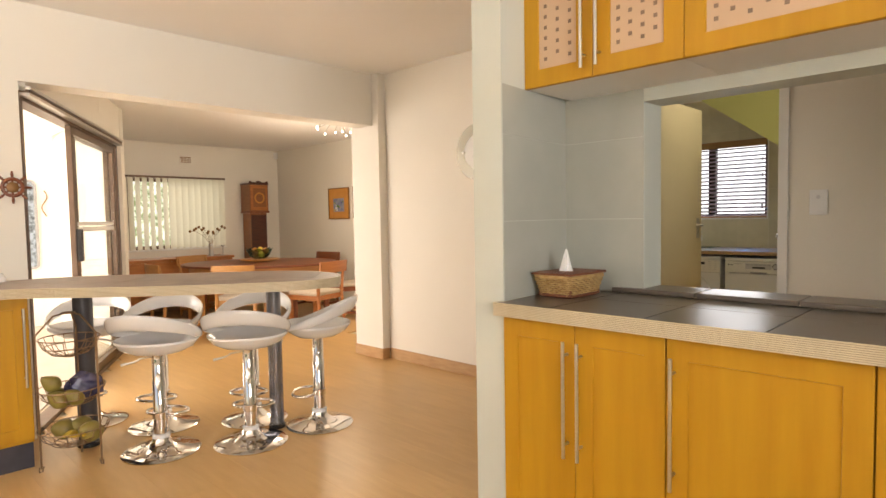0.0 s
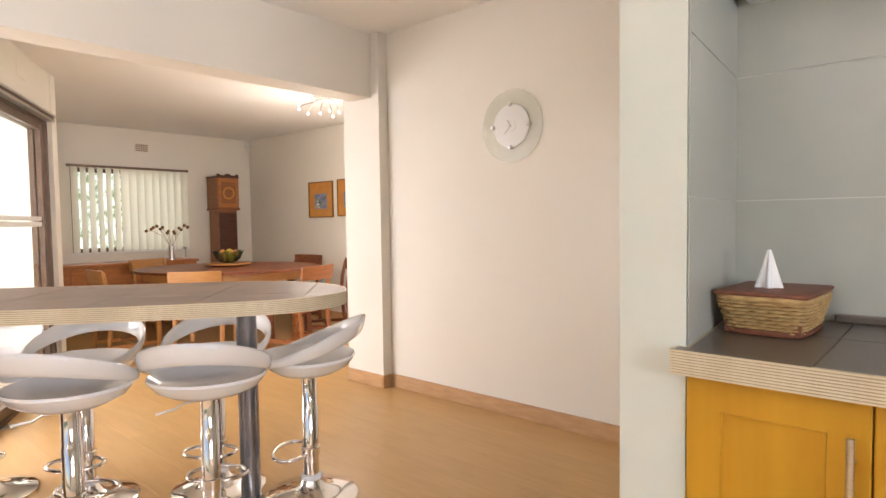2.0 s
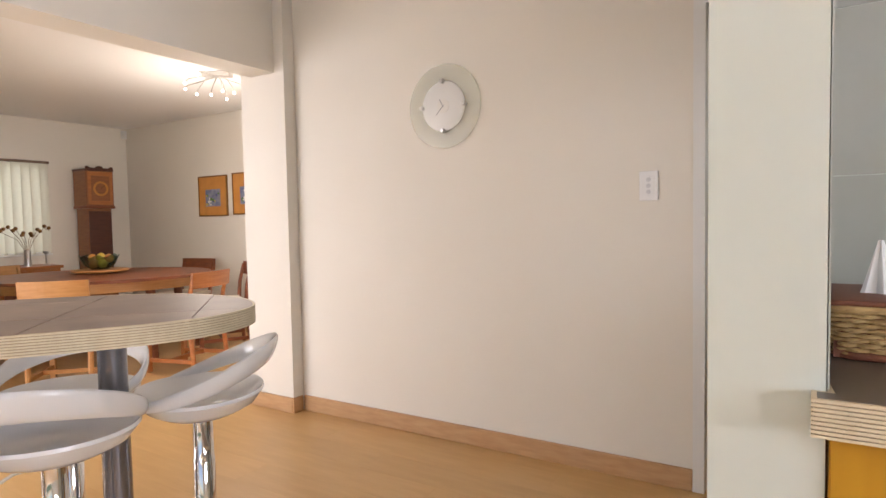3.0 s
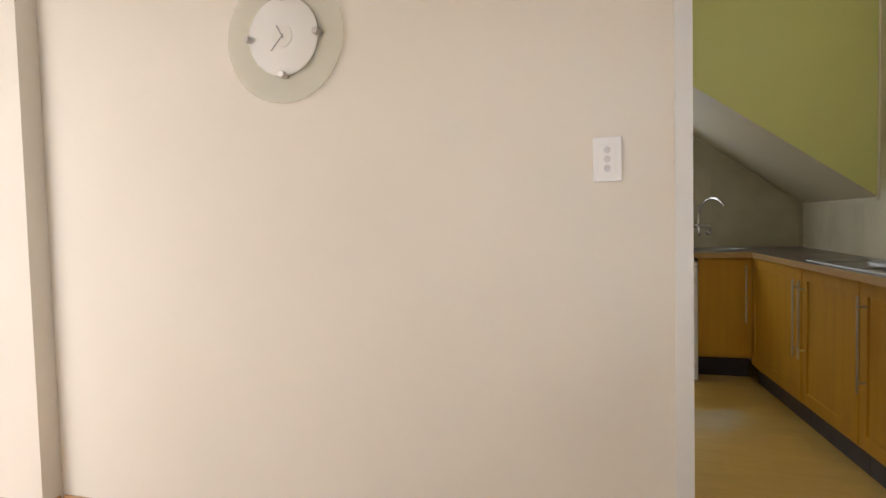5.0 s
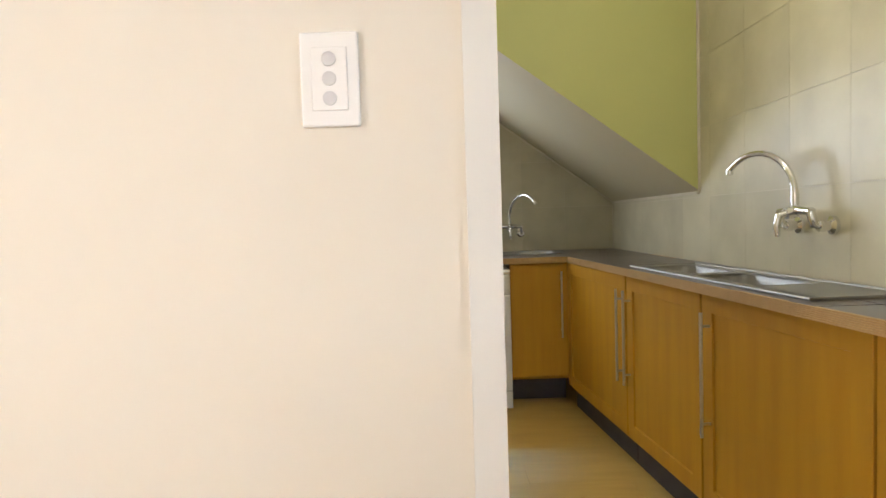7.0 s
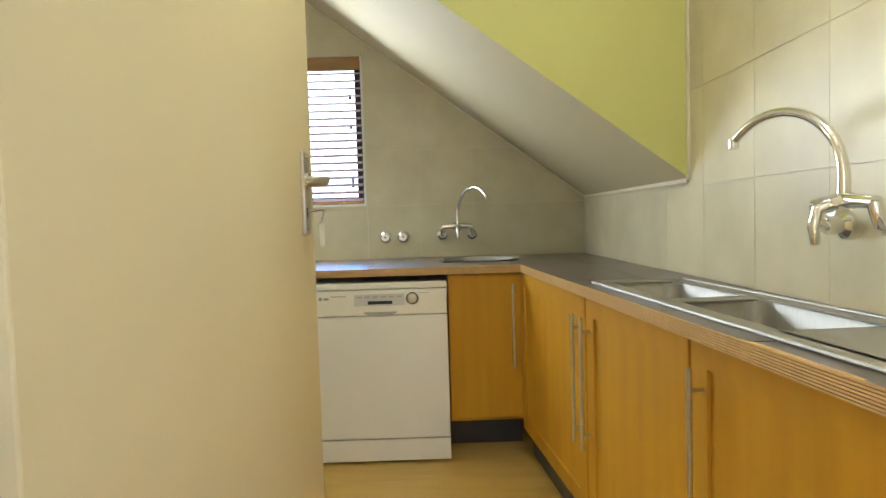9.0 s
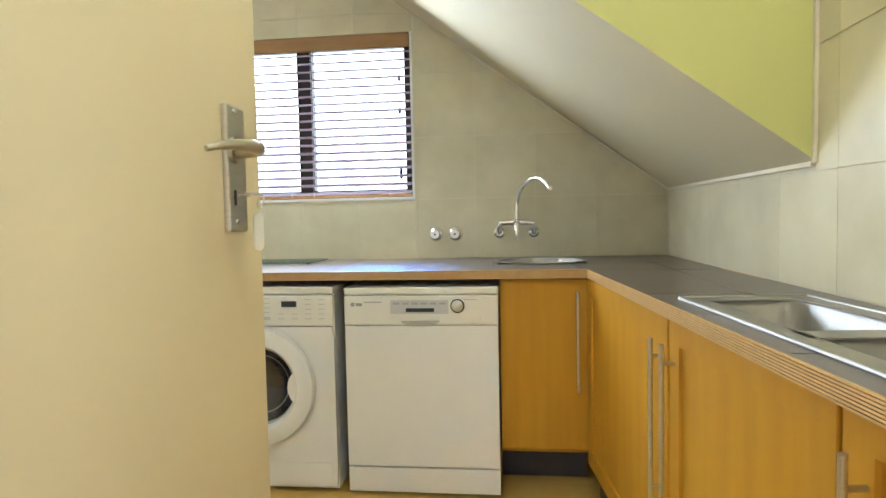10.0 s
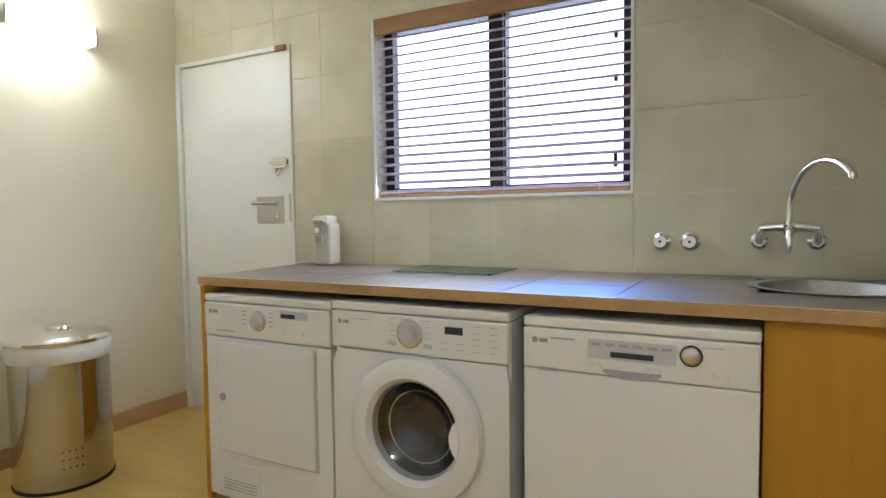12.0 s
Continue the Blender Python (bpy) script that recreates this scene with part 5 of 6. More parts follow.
bm = B(DOOR2_X1, DOOR2_X1 + 0.028, BACK_Y - 0.012, BACK_Y + 0.10, 0, 1.978)
B(LEFT_X + 0.001, DOOR2_X1 + 0.028, BACK_Y - 0.012, BACK_Y + 0.10, 1.978, 1.999, bm)
B(LEFT_X + 0.001, LEFT_X + 0.032, BACK_Y - 0.012, BACK_Y + 0.10, 0, 1.978, bm)
tagged(part("outer_door_frame", bm, M_outerdoor, None), "white painted frame of the outer door", "door frame", kind="structure")
d2 = thing("outer_door", "white painted flush outer door, closed, with bolt and lock", "door", (0, BACK_Y, 0))
part("leaf", B(LEFT_X + 0.036, DOOR2_X1 - 0.004, 0.004, 0.05, 0.006, 1.974, bev=0.002), M_outerdoor, d2)
part("lock_plate", B(-3.74, -3.55, 0.001, 0.006, 1.082, 1.228, bev=0.001), M_steel, d2, "square steel lock plate")
part("lever", tube([(-3.60, 0.0, 1.19), (-3.60, -0.03, 1.19), (-3.615, -0.04, 1.19), (-3.73, -0.04, 1.192)], 0.009, 10), M_steel, d2, smooth=True)
part("key_cylinder", lathe([(0, 0), (0.011, 0), (0.011, 0.012), (0, 0.012)], 16, m=Matrix.Translation((-3.585, 0.002, 1.122)) @ TO_WALL), M_chrome, d2)
part("strike_plate", B(-3.499, -3.483, -0.0145, -0.0125, 1.09, 1.24), M_steel, d2)
bolt = thing("barrel_bolt", "chrome bolt with a hanging chain loop on the outer door", "bolt", (-3.56, BACK_Y - 0.003, 1.402))
part("barrel", tube([(-0.055, -0.014, 0), (0.06, -0.014, 0)], 0.012, 12), M_chrome, bolt)
part("plate", B(-0.055, 0.035, -0.004, 0.004, -0.028, 0.028), M_chrome, bolt)
part("chain", tube([(0.0, -0.02, -0.028), (-0.015, -0.022, -0.05), (0.0, -0.022, -0.072), (0.02, -0.022, -0.05), (0.02, -0.02, -0.028)], 0.0035, 6), M_chrome, bolt)
part("keeper", B(0.042, 0.06, -0.022, 0.0, -0.02, 0.02, bev=0.002), M_chrome, bolt)
ct = thing("door_contact", "small dark alarm contact above the outer door", "sensor", (-3.525, BACK_Y - 0.013, 1.982))
part("case", B(-0.035, 0.035, -0.014, 0, -0.014, 0.014, bev=0.002), M_gilt, ct)

# ---- scullery: worktop, cabinets, sinks ----
WTZ0, WTZ1, WTY, WTX = 0.852, 0.885, 6.607, -1.013
SKX0, SKX1, SKY0, SKY1 = -0.905, -0.612, 4.66, 5.79
RUN = 4.0  # degrees by which the right-hand run is out of square


def fx(y):
    """Front edge of the right-hand run."""
    return WTX + (WTY - y) * math.tan(radians(RUN))



def rect(x0, x1, y0, y1):
    return [(x0, y0), (x1, y0), (x1, y1), (x0, y1)]


END_Y = WALL_Y + 0.02
lpts = [(-3.315, WTY), (WTX, WTY), (fx(END_Y), END_Y), (RIGHT_X - 0.009, END_Y), (RIGHT_X - 0.009, BACK_Y - 0.009), (-3.37, BACK_Y - 0.009)]
BX, BY, BR = -1.165, 7.071, 0.19
pieces = [[(-3.311, WTY + 0.004), (BX - BR, WTY + 0.004), (BX - BR, BACK_Y - 0.01), (-3.365, BACK_Y - 0.01)], rect(BX - BR, BX + BR, WTY + 0.004, BY - BR), rect(BX - BR, BX + BR, BY + BR, BACK_Y - 0.01),
          rect(BX + BR, RIGHT_X - 0.01, WTY + 0.004, BACK_Y - 0.01)]
T1, T0 = SKY1 - 0.02, SKY0 + 0.02
fi = lambda y: fx(y) + 0.004
si = lambda y: SKX0 + 0.02 + (SKY1 - y) * math.tan(radians(RUN))
sj = lambda y: SKX1 - 0.02 + (SKY1 - y) * math.tan(radians(RUN))
RX = RIGHT_X - 0.01
pieces += [[(fi(T1), T1), (RX, T1), (RX, WTY + 0.004), (fi(WTY), WTY + 0.004)], [(fi(T0), T0), (si(T0), T0), (si(T1), T1), (fi(T1), T1)],
           [(sj(T0), T0), (RX, T0), (RX, T1), (sj(T1), T1)], [(fi(END_Y + 0.004), END_Y + 0.004), (RX, END_Y + 0.004), (RX, T0), (fi(T0), T0)]]
worktop("scullery_worktop", lpts, WTZ0, WTZ1, "dark slate tiled worktop in an L with amber ply edge", M_plyo, M_ttile, 0, 0.33, (-3.02, 6.56), holes=pieces, layers=7)

# double sink
sk = thing("double_sink", "stainless steel double sink with a draining board", "sink", (0, 0, WTZ1))
bm = bmesh.new()


def basin(bm, x0, x1, y0, y1, depth, z, r=0.05, n=6):
    """A pressed basin with rounded corners; returns the rim loop."""
    def loop(ins, zz, rr):
        pts = []
        for cx, cy, a0 in ((x1 - ins - rr, y1 - ins - rr, 0), (x0 + ins + rr, y1 - ins - rr, 90), (x0 + ins + rr, y0 + ins + rr, 180), (x1 - ins - rr, y0 + ins + rr, 270)):
            pts += arc(cx, cy, rr, a0, a0 + 90, n, lambda u, v: (u, v, zz))
        return [bm.verts.new(p) for p in pts]
    ls = [loop(0, z, r), loop(0.006, z - 0.006, r), loop(0.014, z - depth * 0.6, r), loop(0.03, z - depth * 0.92, r), loop(0.055, z - depth, r * 0.9)]
    for a, b in zip(ls, ls[1:]):
        for k in range(len(a)):
            bm.faces.new((a[k], a[(k + 1) % len(a)], b[(k + 1) % len(b)], b[k]))
    bm.faces.new(ls[-1])
    return ls[0]


bs = [(SKX0 + 0.035, SKX1 - 0.035, 5.37, 5.755), (SKX0 + 0.035, SKX1 - 0.035, 4.95, 5.335)]
for b in bs:
    bm = bmesh.new()
    basin(bm, *b, 0.16, 0.004)
    part("bowl", bm, M_sink, sk, "pressed steel bowl", smooth=True)
bm = bmesh.new()
for x0, x1, y0, y1 in ((SKX0, bs[0][0] + 0.012, SKY0, SKY1), (bs[0][1] - 0.012, SKX1, SKY0, SKY1), (bs[0][0], bs[0][1], bs[0][3] - 0.012, SKY1), (bs[0][0], bs[0][1], bs[1][3] - 0.012, bs[0][2] + 0.012), (bs[0][0], bs[0][1], SKY0, bs[1][2] + 0.012)):
    part("deck_strip", B(x0, x1, y0, y1, 0.001, 0.0045), M_sink, sk)
part("rolled_rim", tube([(SKX0, SKY0, 0.004), (SKX1, SKY0, 0.004), (SKX1, SKY1, 0.004), (SKX0, SKY1, 0.004)], 0.005, 8, closed=True), M_sink, sk, smooth=True)
for b in bs:
    part("waste", lathe([(0, 0.002), (0.035, 0.002), (0.035, 0.0), (0, 0.0)], 20, m=Matrix.Translation(((b[0] + b[1]) / 2, (b[2] + b[3]) / 2, -0.157))), M_chrome, sk)
piv = Matrix.Translation((SKX0, SKY1, WTZ1))
sk.matrix_basis = piv @ Matrix.Rotation(radians(RUN), 4, "Z") @ Matrix.Translation((-SKX0, -SKY1, 0))
rb = thing("round_sink", "small round stainless steel sink set in the worktop", "sink", (BX, BY, WTZ1))
part("bowl", lathe([(0.215, 0.0015), (0.217, 0.004), (0.205, 0.006), (0.188, 0.002), (0.18, -0.02), (0.165, -0.11), (0.13, -0.145), (0.0, -0.15)], 56), M_sink, rb, smooth=True)
part("waste", lathe([(0, 0.003), (0.03, 0.003), (0.03, 0.0), (0, 0.0)], 20, m=Matrix.Translation((0, 0, -0.149))), M_chrome, rb)

# corner fillers of the cabinets below the worktop
base_unit("base_cabinet", (-1.342, 6.64, 0), 0, 0.347, [(0, 0.346)], z0=0.183, z1=0.85, depth=0.7, kick=0.17, handles=(0.295,), hz=(0.414, 0.802), body_top=0.66, plain=True, label="narrow golden maple base cabinet beside the dishwasher")
DOOR_RUN = 5.6
for y1, w, hs, lab in ((6.637, 0.835, (0.80,), "golden maple base cabinet with a framed door in the corner"), (5.80, 0.613, (0.035,), "golden maple base cabinet with a framed door"),
                       (5.185, 0.70, (0.05,), "golden maple base cabinet with a wide framed door"), (4.483, 0.18, (None,), "narrow golden maple base cabinet at the end of the run")):
    base_unit("base_cabinet", (-1.010 + (6.637 - y1) * math.tan(radians(DOOR_RUN)), y1, 0), -90 + DOOR_RUN, w, [(0, w)], z0=0.13, z1=0.85, depth=0.30, kick=0.045, handles=hs, hz=(0.37, 0.785), label=lab, body_top=0.66)


def wall_tap(loc, rz, turn, reach, rise):
    """Wall mixer: two wall flanges, cross body, swan-neck spout and two handles; the wall is at local +y."""
    t = thing("wall_tap", "chrome wall-mounted mixer tap with a swan-neck spout", "tap", loc, "mixer taps", rz)
    for x in (-0.085, 0.085):
        part("flange", lathe([(0, 0), (0.03, 0), (0.028, 0.01), (0.016, 0.018), (0.014, 0.05), (0, 0.05)], 24, m=Matrix.Translation((x, -0.001, -0.045)) @ TO_WALL), M_chrome, t, smooth=True)
        part("elbow", tube([(x, -0.045, -0.045), (x, -0.062, -0.04), (x, -0.068, -0.02), (x * 0.95, -0.07, 0.0)], 0.013, 12), M_chrome, t, smooth=True)
        part("union_nut", tube([(x, -0.03, -0.045), (x, -0.05, -0.045)], 0.019, 6), M_chrome, t)
    part("body", tube([(-0.085, -0.07, 0), (-0.04, -0.07, 0.004), (0, -0.07, 0.006), (0.04, -0.07, 0.004), (0.085, -0.07, 0)], [0.013, 0.014, 0.019, 0.014, 0.013], 16), M_chrome, t, smooth=True)
    part("cartridge", tube([(0, -0.07, 0.003), (0, -0.10, -0.006)], [0.021, 0.019], 18), M_chrome, t, smooth=True)
    part("lever", tube([(0, -0.098, -0.004), (0, -0.122, -0.012), (0, -0.13, -0.045), (0, -0.126, -0.078)], [0.013, 0.012, 0.011, 0.008], 12), M_chrome, t, "chrome lever hanging in front", smooth=True)
    pts = [(0, -0.07, 0.0), (0, -0.07, 0.055)]
    for k in range(1, 15):
        a = math.pi * 0.76 * k / 14
        f = reach * (1 - math.cos(a)) / (1 - math.cos(math.pi * 0.76))
        pts.append((f * math.sin(radians(turn)), -0.07 - f * math.cos(radians(turn)), 0.055 + rise * math.sin(a)))
    part("spout", tube(pts, [0.013, 0.012] + [0.0105] * 12 + [0.010, 0.011], 14), M_chrome, t, smooth=True)
    e = pts[-1]
    part("aerator", tube([(e[0], e[1], e[2] + 0.004), (e[0] + 0.002, e[1] - 0.002, e[2] - 0.016)], 0.0125, 14), M_chrome, t, smooth=True)
    return t


wall_tap((-1.264, BACK_Y - 0.003, 1.056), 0, 36, 0.25, 0.158)
wall_tap((RIGHT_X - 0.003, 5.112, 1.105), -90, -76, 0.29, 0.15)
for x in (-1.673, -1.572):
    v = thing("stop_valve", "round chrome stop valve on the tiled wall", "valve", (x, BACK_Y - 0.003, 1.007), "stop valves")
    part("flange", lathe([(0, 0), (0.038, 0), (0.034, 0.008), (0.02, 0.014), (0, 0.014)], 28, m=TO_WALL), M_chrome, v, smooth=True)
    part("knob", lathe([(0, 0.014), (0.024, 0.014), (0.029, 0.02), (0.029, 0.042), (0.022, 0.05), (0, 0.05)], 12, m=TO_WALL), M_chrome, v, smooth=True)
    part("cap", lathe([(0, 0.05), (0.005, 0.05), (0.0045, 0.0525), (0, 0.0525)], 14, m=TO_WALL), M_black, v)

# ---- appliances ----
AY = 6.592


def print_bars(parent, rows, m_):
    """Unreadable printing as small plain bars: (x0, x1, z0, z1)."""
    for x0, x1, z0, z1 in rows:
        part("print", B(x0, x1, -0.0052, -0.0042, z0, z1), m_, parent)


def appliance_shell(name, label, x0, x1, top, panel_z, depth=0.58, hollow=False):
    a = thing(name, label, name.replace("_", " "), (x0, AY, 0))
    w = x1 - x0
    if hollow:
        bm = B(0.0, 0.02, 0.022, depth, 0.012, top - 0.03)
        B(w - 0.02, w, 0.022, depth, 0.012, top - 0.03, bm)
        B(0.02, w - 0.02, depth - 0.02, depth, 0.012, top - 0.03, bm)
        B(0.02, w - 0.02, 0.022, depth - 0.02, 0.012, 0.03, bm)
        part("body", bm, M_enamel, a)
    else:
        part("body", B(0.0, w, 0.022, depth, 0.012, top - 0.03, bev=0.004), M_enamel, a)
    part("top_lid", B(-0.001, w + 0.001, 0.0, depth, top - 0.028, top, bev=0.006), M_panelw, a)
    for x, y in ((0.06, 0.08), (w - 0.06, 0.08), (0.06, depth - 0.06), (w - 0.06, depth - 0.06)):
        part("foot", lathe([(0, 0), (0.022, 0), (0.022, 0.012), (0, 0.012)], 14, m=Matrix.Translation((x, y, 0))), M_black, a)
    cp = part("control_panel", B(0.0, w, -0.004, 0.022, panel_z, top - 0.031, bev=0.006), M_panelw, a, "off-white control panel")
    lg = lathe([(0, 0.0048), (0.0085, 0.0048), (0.0085, 0.0058), (0, 0.0058)], 18, m=Matrix.Translation((0.035, 0.0, top - 0.065)) @ TO_WALL)
    part("badge", lg, M_sidegrey, cp)
    part("badge_bar", B(0.048, 0.072, -0.0055, -0.0042, top - 0.071, top - 0.060), M_sidegrey, cp)
    return a, cp, w


# tumble dryer
a, cp, w = appliance_shell("tumble_dryer", "white tumble dryer with a square door under the worktop", -3.257, -2.645, 0.822, 0.662)
part("front", B(0, w, 0.0, 0.022, 0.03, 0.659, bev=0.003), M_enamel, a)
dd = part("door", B(0.063, 0.545, -0.014, 0.0, 0.215, 0.648, bev=0.007), M_enamel, a, "square white dryer door")
part("door_latch", lathe([(0, 0.0), (0.016, 0), (0.014, 0.004), (0, 0.004)], 18, m=Matrix.Translation((0.098, -0.0142, 0.43)) @ TO_WALL), M_grey, dd)
# grey strips stand in for the shade along the door's bottom and right edge
bm = B(0.058, 0.55, -0.0008, 0.0004, 0.210, 0.2135)
B(0.5465, 0.55, -0.0008, 0.0004, 0.2135, 0.652, bm)
part("door_shade_strip", bm, M_sidegrey, dd, "grey strips laid on as the shade below and beside the door")
print_bars(cp, [(0.20, 0.225, 0.765 - 0.016 * q, 0.768 - 0.016 * q) for q in range(4)] + [(0.335, 0.358, 0.765 - 0.016 * q, 0.768 - 0.016 * q) for q in range(4)] + [(0.06, 0.16, 0.683, 0.687)], M_grey)
ft = part("filter_flap", B(0.06, 0.27, -0.004, 0.0, 0.05, 0.175, bev=0.002), M_enamel, a)
for q in range(4):
    part("slot", B(0.08, 0.25, -0.0052, -0.0041, 0.065 + 0.012 * q, 0.069 + 0.012 * q), M_grey, ft)
part("dial", lathe([(0, 0.004), (0.034, 0.004), (0.032, 0.016), (0.024, 0.022), (0, 0.022)], 28, m=Matrix.Translation((0.284, 0, 0.734)) @ TO_WALL), M_steel, cp, "silver programme dial", smooth=True)
part("dial_ring", lathe([(0.0340, 0.004), (0.0400, 0.004), (0.0390, 0.0075), (0.0340, 0.0085)], 36, m=Matrix.Translation((0.284, 0, 0.734)) @ TO_WALL), M_chrome, cp, smooth=True)
part("dial_cap", lathe([(0, 0.022), (0.0204, 0.022), (0.0187, 0.031), (0, 0.032)], 28, m=Matrix.Translation((0.284, 0, 0.734)) @ TO_WALL), M_lgrey, cp, smooth=True)
part("display", B(0.39, 0.517, -0.0052, -0.0042, 0.750, 0.778), M_lgrey, cp)
part("display_glass", B(0.395, 0.46, -0.0062, -0.0053, 0.753, 0.768), M_lcd, cp)
for q in range(5):
    part("button", lathe([(0, 0.004), (0.006, 0.004), (0.005, 0.007), (0, 0.007)], 12, m=Matrix.Translation((0.36 + 0.045 * q, 0, 0.70)) @ TO_WALL), M_panelw, cp)
sidep = thing("end_panel", "maple end panel at the side of the dryer", "end panel", (-3.286, 6.597, 0))
part("board", B(0, 0.022, 0, 0.745, 0.0, WTZ0 - 0.001), M_wood, sidep)
for z in (0.10, 0.72):
    part("screw_cap", lathe([(0, 0), (0.008, 0), (0.007, 0.006), (0, 0.006)], 12, m=Matrix.Translation((0, 0.03, z)) @ Matrix.Rotation(-math.pi / 2, 4, "Y")), M_gilt, sidep)

# washing machine
a, cp, w = appliance_shell("washing_machine", "white front-loading washing machine with a round glass door", -2.634, -1.992, 0.828, 0.673, hollow=True)
cx, cz = 0.328, 0.435
bm = bmesh.new()
n = 48
hole = [(cx + 0.165 * math.cos(2 * math.pi * k / n), cz + 0.165 * math.sin(2 * math.pi * k / n)) for k in range(n)]
edge = []
for k in range(n):
    c, s_ = math.cos(2 * math.pi * k / n), math.sin(2 * math.pi * k / n)
    f = min((w - cx if c > 0 else cx) / max(1e-6, abs(c)), ((0.670 - cz) if s_ > 0 else (cz - 0.03)) / max(1e-6, abs(s_)))
    edge.append((cx + f * c, cz + f * s_))
ho = [bm.verts.new((x, 0.0, z)) for x, z in hole]
hb = [bm.verts.new((x, 0.022, z)) for x, z in hole]
ed = [bm.verts.new((x, 0.0, z)) for x, z in edge]
eb = [bm.verts.new((x, 0.022, z)) for x, z in edge]
for k in range(n):
    j = (k + 1) % n
    bm.faces.new((ho[k], ho[j], ed[j], ed[k])), bm.faces.new((ho[k], hb[k], hb[j], ho[j])), bm.faces.new((ed[k], ed[j], eb[j], eb[k]))
part("front", bm, M_enamel, a)
at = Matrix.Translation((cx, 0, cz)) @ TO_WALL
dr = part("door_ring", lathe([(0.150, 0.0), (0.225, 0.0), (0.238, 0.012), (0.232, 0.034), (0.205, 0.046), (0.172, 0.042), (0.158, 0.026), (0.150, 0.0)], 64, m=at), M_enamel, a, "white round door ring", smooth=True)
part("door_pull", prism(arc(0.215, 0, 0.085, 90, 270, 12, lambda u, v: (u, v)) + [(0.17, -0.07), (0.172, 0.07)], 0.020, 0.036, bev=0.004), M_enamel, dr, "white finger pull over the glass", loc=(cx, 0, cz), rot=(90, 0, 0))
part("door_glass", lathe([(0.157, 0.022), (0.14, 0.008), (0.11, -0.03), (0.07, -0.05), (0.0, -0.055)], 48, m=at), G_dark, dr, smooth=True)
part("rubber_gasket", lathe([(0.164, 0.0), (0.15, -0.012), (0.146, -0.05), (0.18, -0.055)], 48, m=at), M_black, a, smooth=True)
dm = part("drum", lathe([(0.18, -0.055), (0.235, -0.07), (0.235, -0.32), (0.0, -0.33)], 40, m=at), M_drum, a, "dark perforated steel drum", smooth=True)
for q in range(3):
    part("paddle", B(-0.02, 0.02, 0.09, 0.30, 0.16, 0.232, bev=0.008), M_drum, dm, loc=(cx, 0, cz), rot=(0, 120 * q + 25, 0))
part("dial", lathe([(0, 0.004), (0.043, 0.004), (0.041, 0.010), (0.032, 0.012), (0.03, 0.026), (0.0, 0.028)], 32, m=Matrix.Translation((0.310, 0, 0.742)) @ TO_WALL), M_steel, cp, "silver programme dial", smooth=True)
part("dial_ring", lathe([(0.0430, 0.004), (0.0490, 0.004), (0.0480, 0.0075), (0.0430, 0.0085)], 36, m=Matrix.Translation((0.310, 0, 0.742)) @ TO_WALL), M_chrome, cp, smooth=True)
part("dial_cap", lathe([(0, 0.022), (0.0258, 0.022), (0.0237, 0.031), (0, 0.032)], 28, m=Matrix.Translation((0.310, 0, 0.742)) @ TO_WALL), M_lgrey, cp, smooth=True)
part("display", B(0.435, 0.496, -0.0055, -0.0042, 0.750, 0.773), M_lcd, cp)
for x in (0.23, 0.36):
    part("button", B(x, x + 0.028, -0.007, -0.004, 0.698, 0.712, bev=0.001), M_lgrey, cp)
rows = [(0.085 + 0.0, 0.16, 0.772, 0.776)]
for q in range(4):
    rows += [(0.235, 0.257, 0.782 - 0.018 * q, 0.785 - 0.018 * q), (0.363, 0.387, 0.782 - 0.018 * q, 0.785 - 0.018 * q)]
for c in range(4):
    for q in range(5):
        if c > 1 or q > 2:
            rows.append((0.42 + 0.055 * c, 0.445 + 0.055 * c, 0.778 - 0.019 * q, 0.781 - 0.019 * q))
for x0, x1, z0, z1 in rows:
    part("print", B(x0, x1, -0.0052, -0.0042, z0, z1), M_lgrey, cp)
part("drawer_gap", B(0.03, 0.24, -0.0045, -0.003, 0.6755, 0.679), M_grey, cp)
for ring, count in ((0.06, 14), (0.10, 22), (0.14, 30), (0.18, 36)):
    bm = bmesh.new()
    for q in range(count):
        a_ = 2 * math.pi * q / count
        lathe([(0, -0.327), (0.0055, -0.327), (0, -0.3265)], 6, bm, at @ Matrix.Translation((ring * math.cos(a_), ring * math.sin(a_), 0)))
    part("drum_holes", bm, M_black, dm)["kind"] = "stuff"
# thin steel ring added as the bright highlight line on the glass
part("glass_highlight", tube([(cx + 0.118 * math.cos(q * math.pi / 20), 0.022, cz + 0.118 * math.sin(q * math.pi / 20)) for q in range(40)], 0.0025, 6, closed=True), M_steel, dr, "steel ring standing for the highlight on the glass bowl", smooth=True)
part("kick_flap", B(0.02, w - 0.02, -0.002, 0.0, 0.04, 0.125, bev=0.001), M_enamel, a)

# dishwasher
a, cp, w = appliance_shell("dishwasher", "white dishwasher with a display panel and pocket handle", -1.946, -1.347, 0.824, 0.678)
part("door", B(0.0, w, -0.002, 0.022, 0.118, 0.676, bev=0.004), M_enamel, a)
part("kick_panel", B(0.0, w, 0.0, 0.022, 0.014, 0.112, bev=0.003), M_enamel, a)
part("display_field", B(0.185, 0.41, -0.0052, -0.0042, 0.722, 0.775), M_lgrey, cp)
part("display", B(0.245, 0.355, -0.0062, -0.0053, 0.729, 0.744), M_lcd, cp)
part("dial", lathe([(0, 0.004), (0.0235, 0.004), (0.022, 0.014), (0.016, 0.018), (0, 0.018)], 28, m=Matrix.Translation((0.435 + 0.01, 0, 0.752)) @ TO_WALL), M_steel, cp, smooth=True)
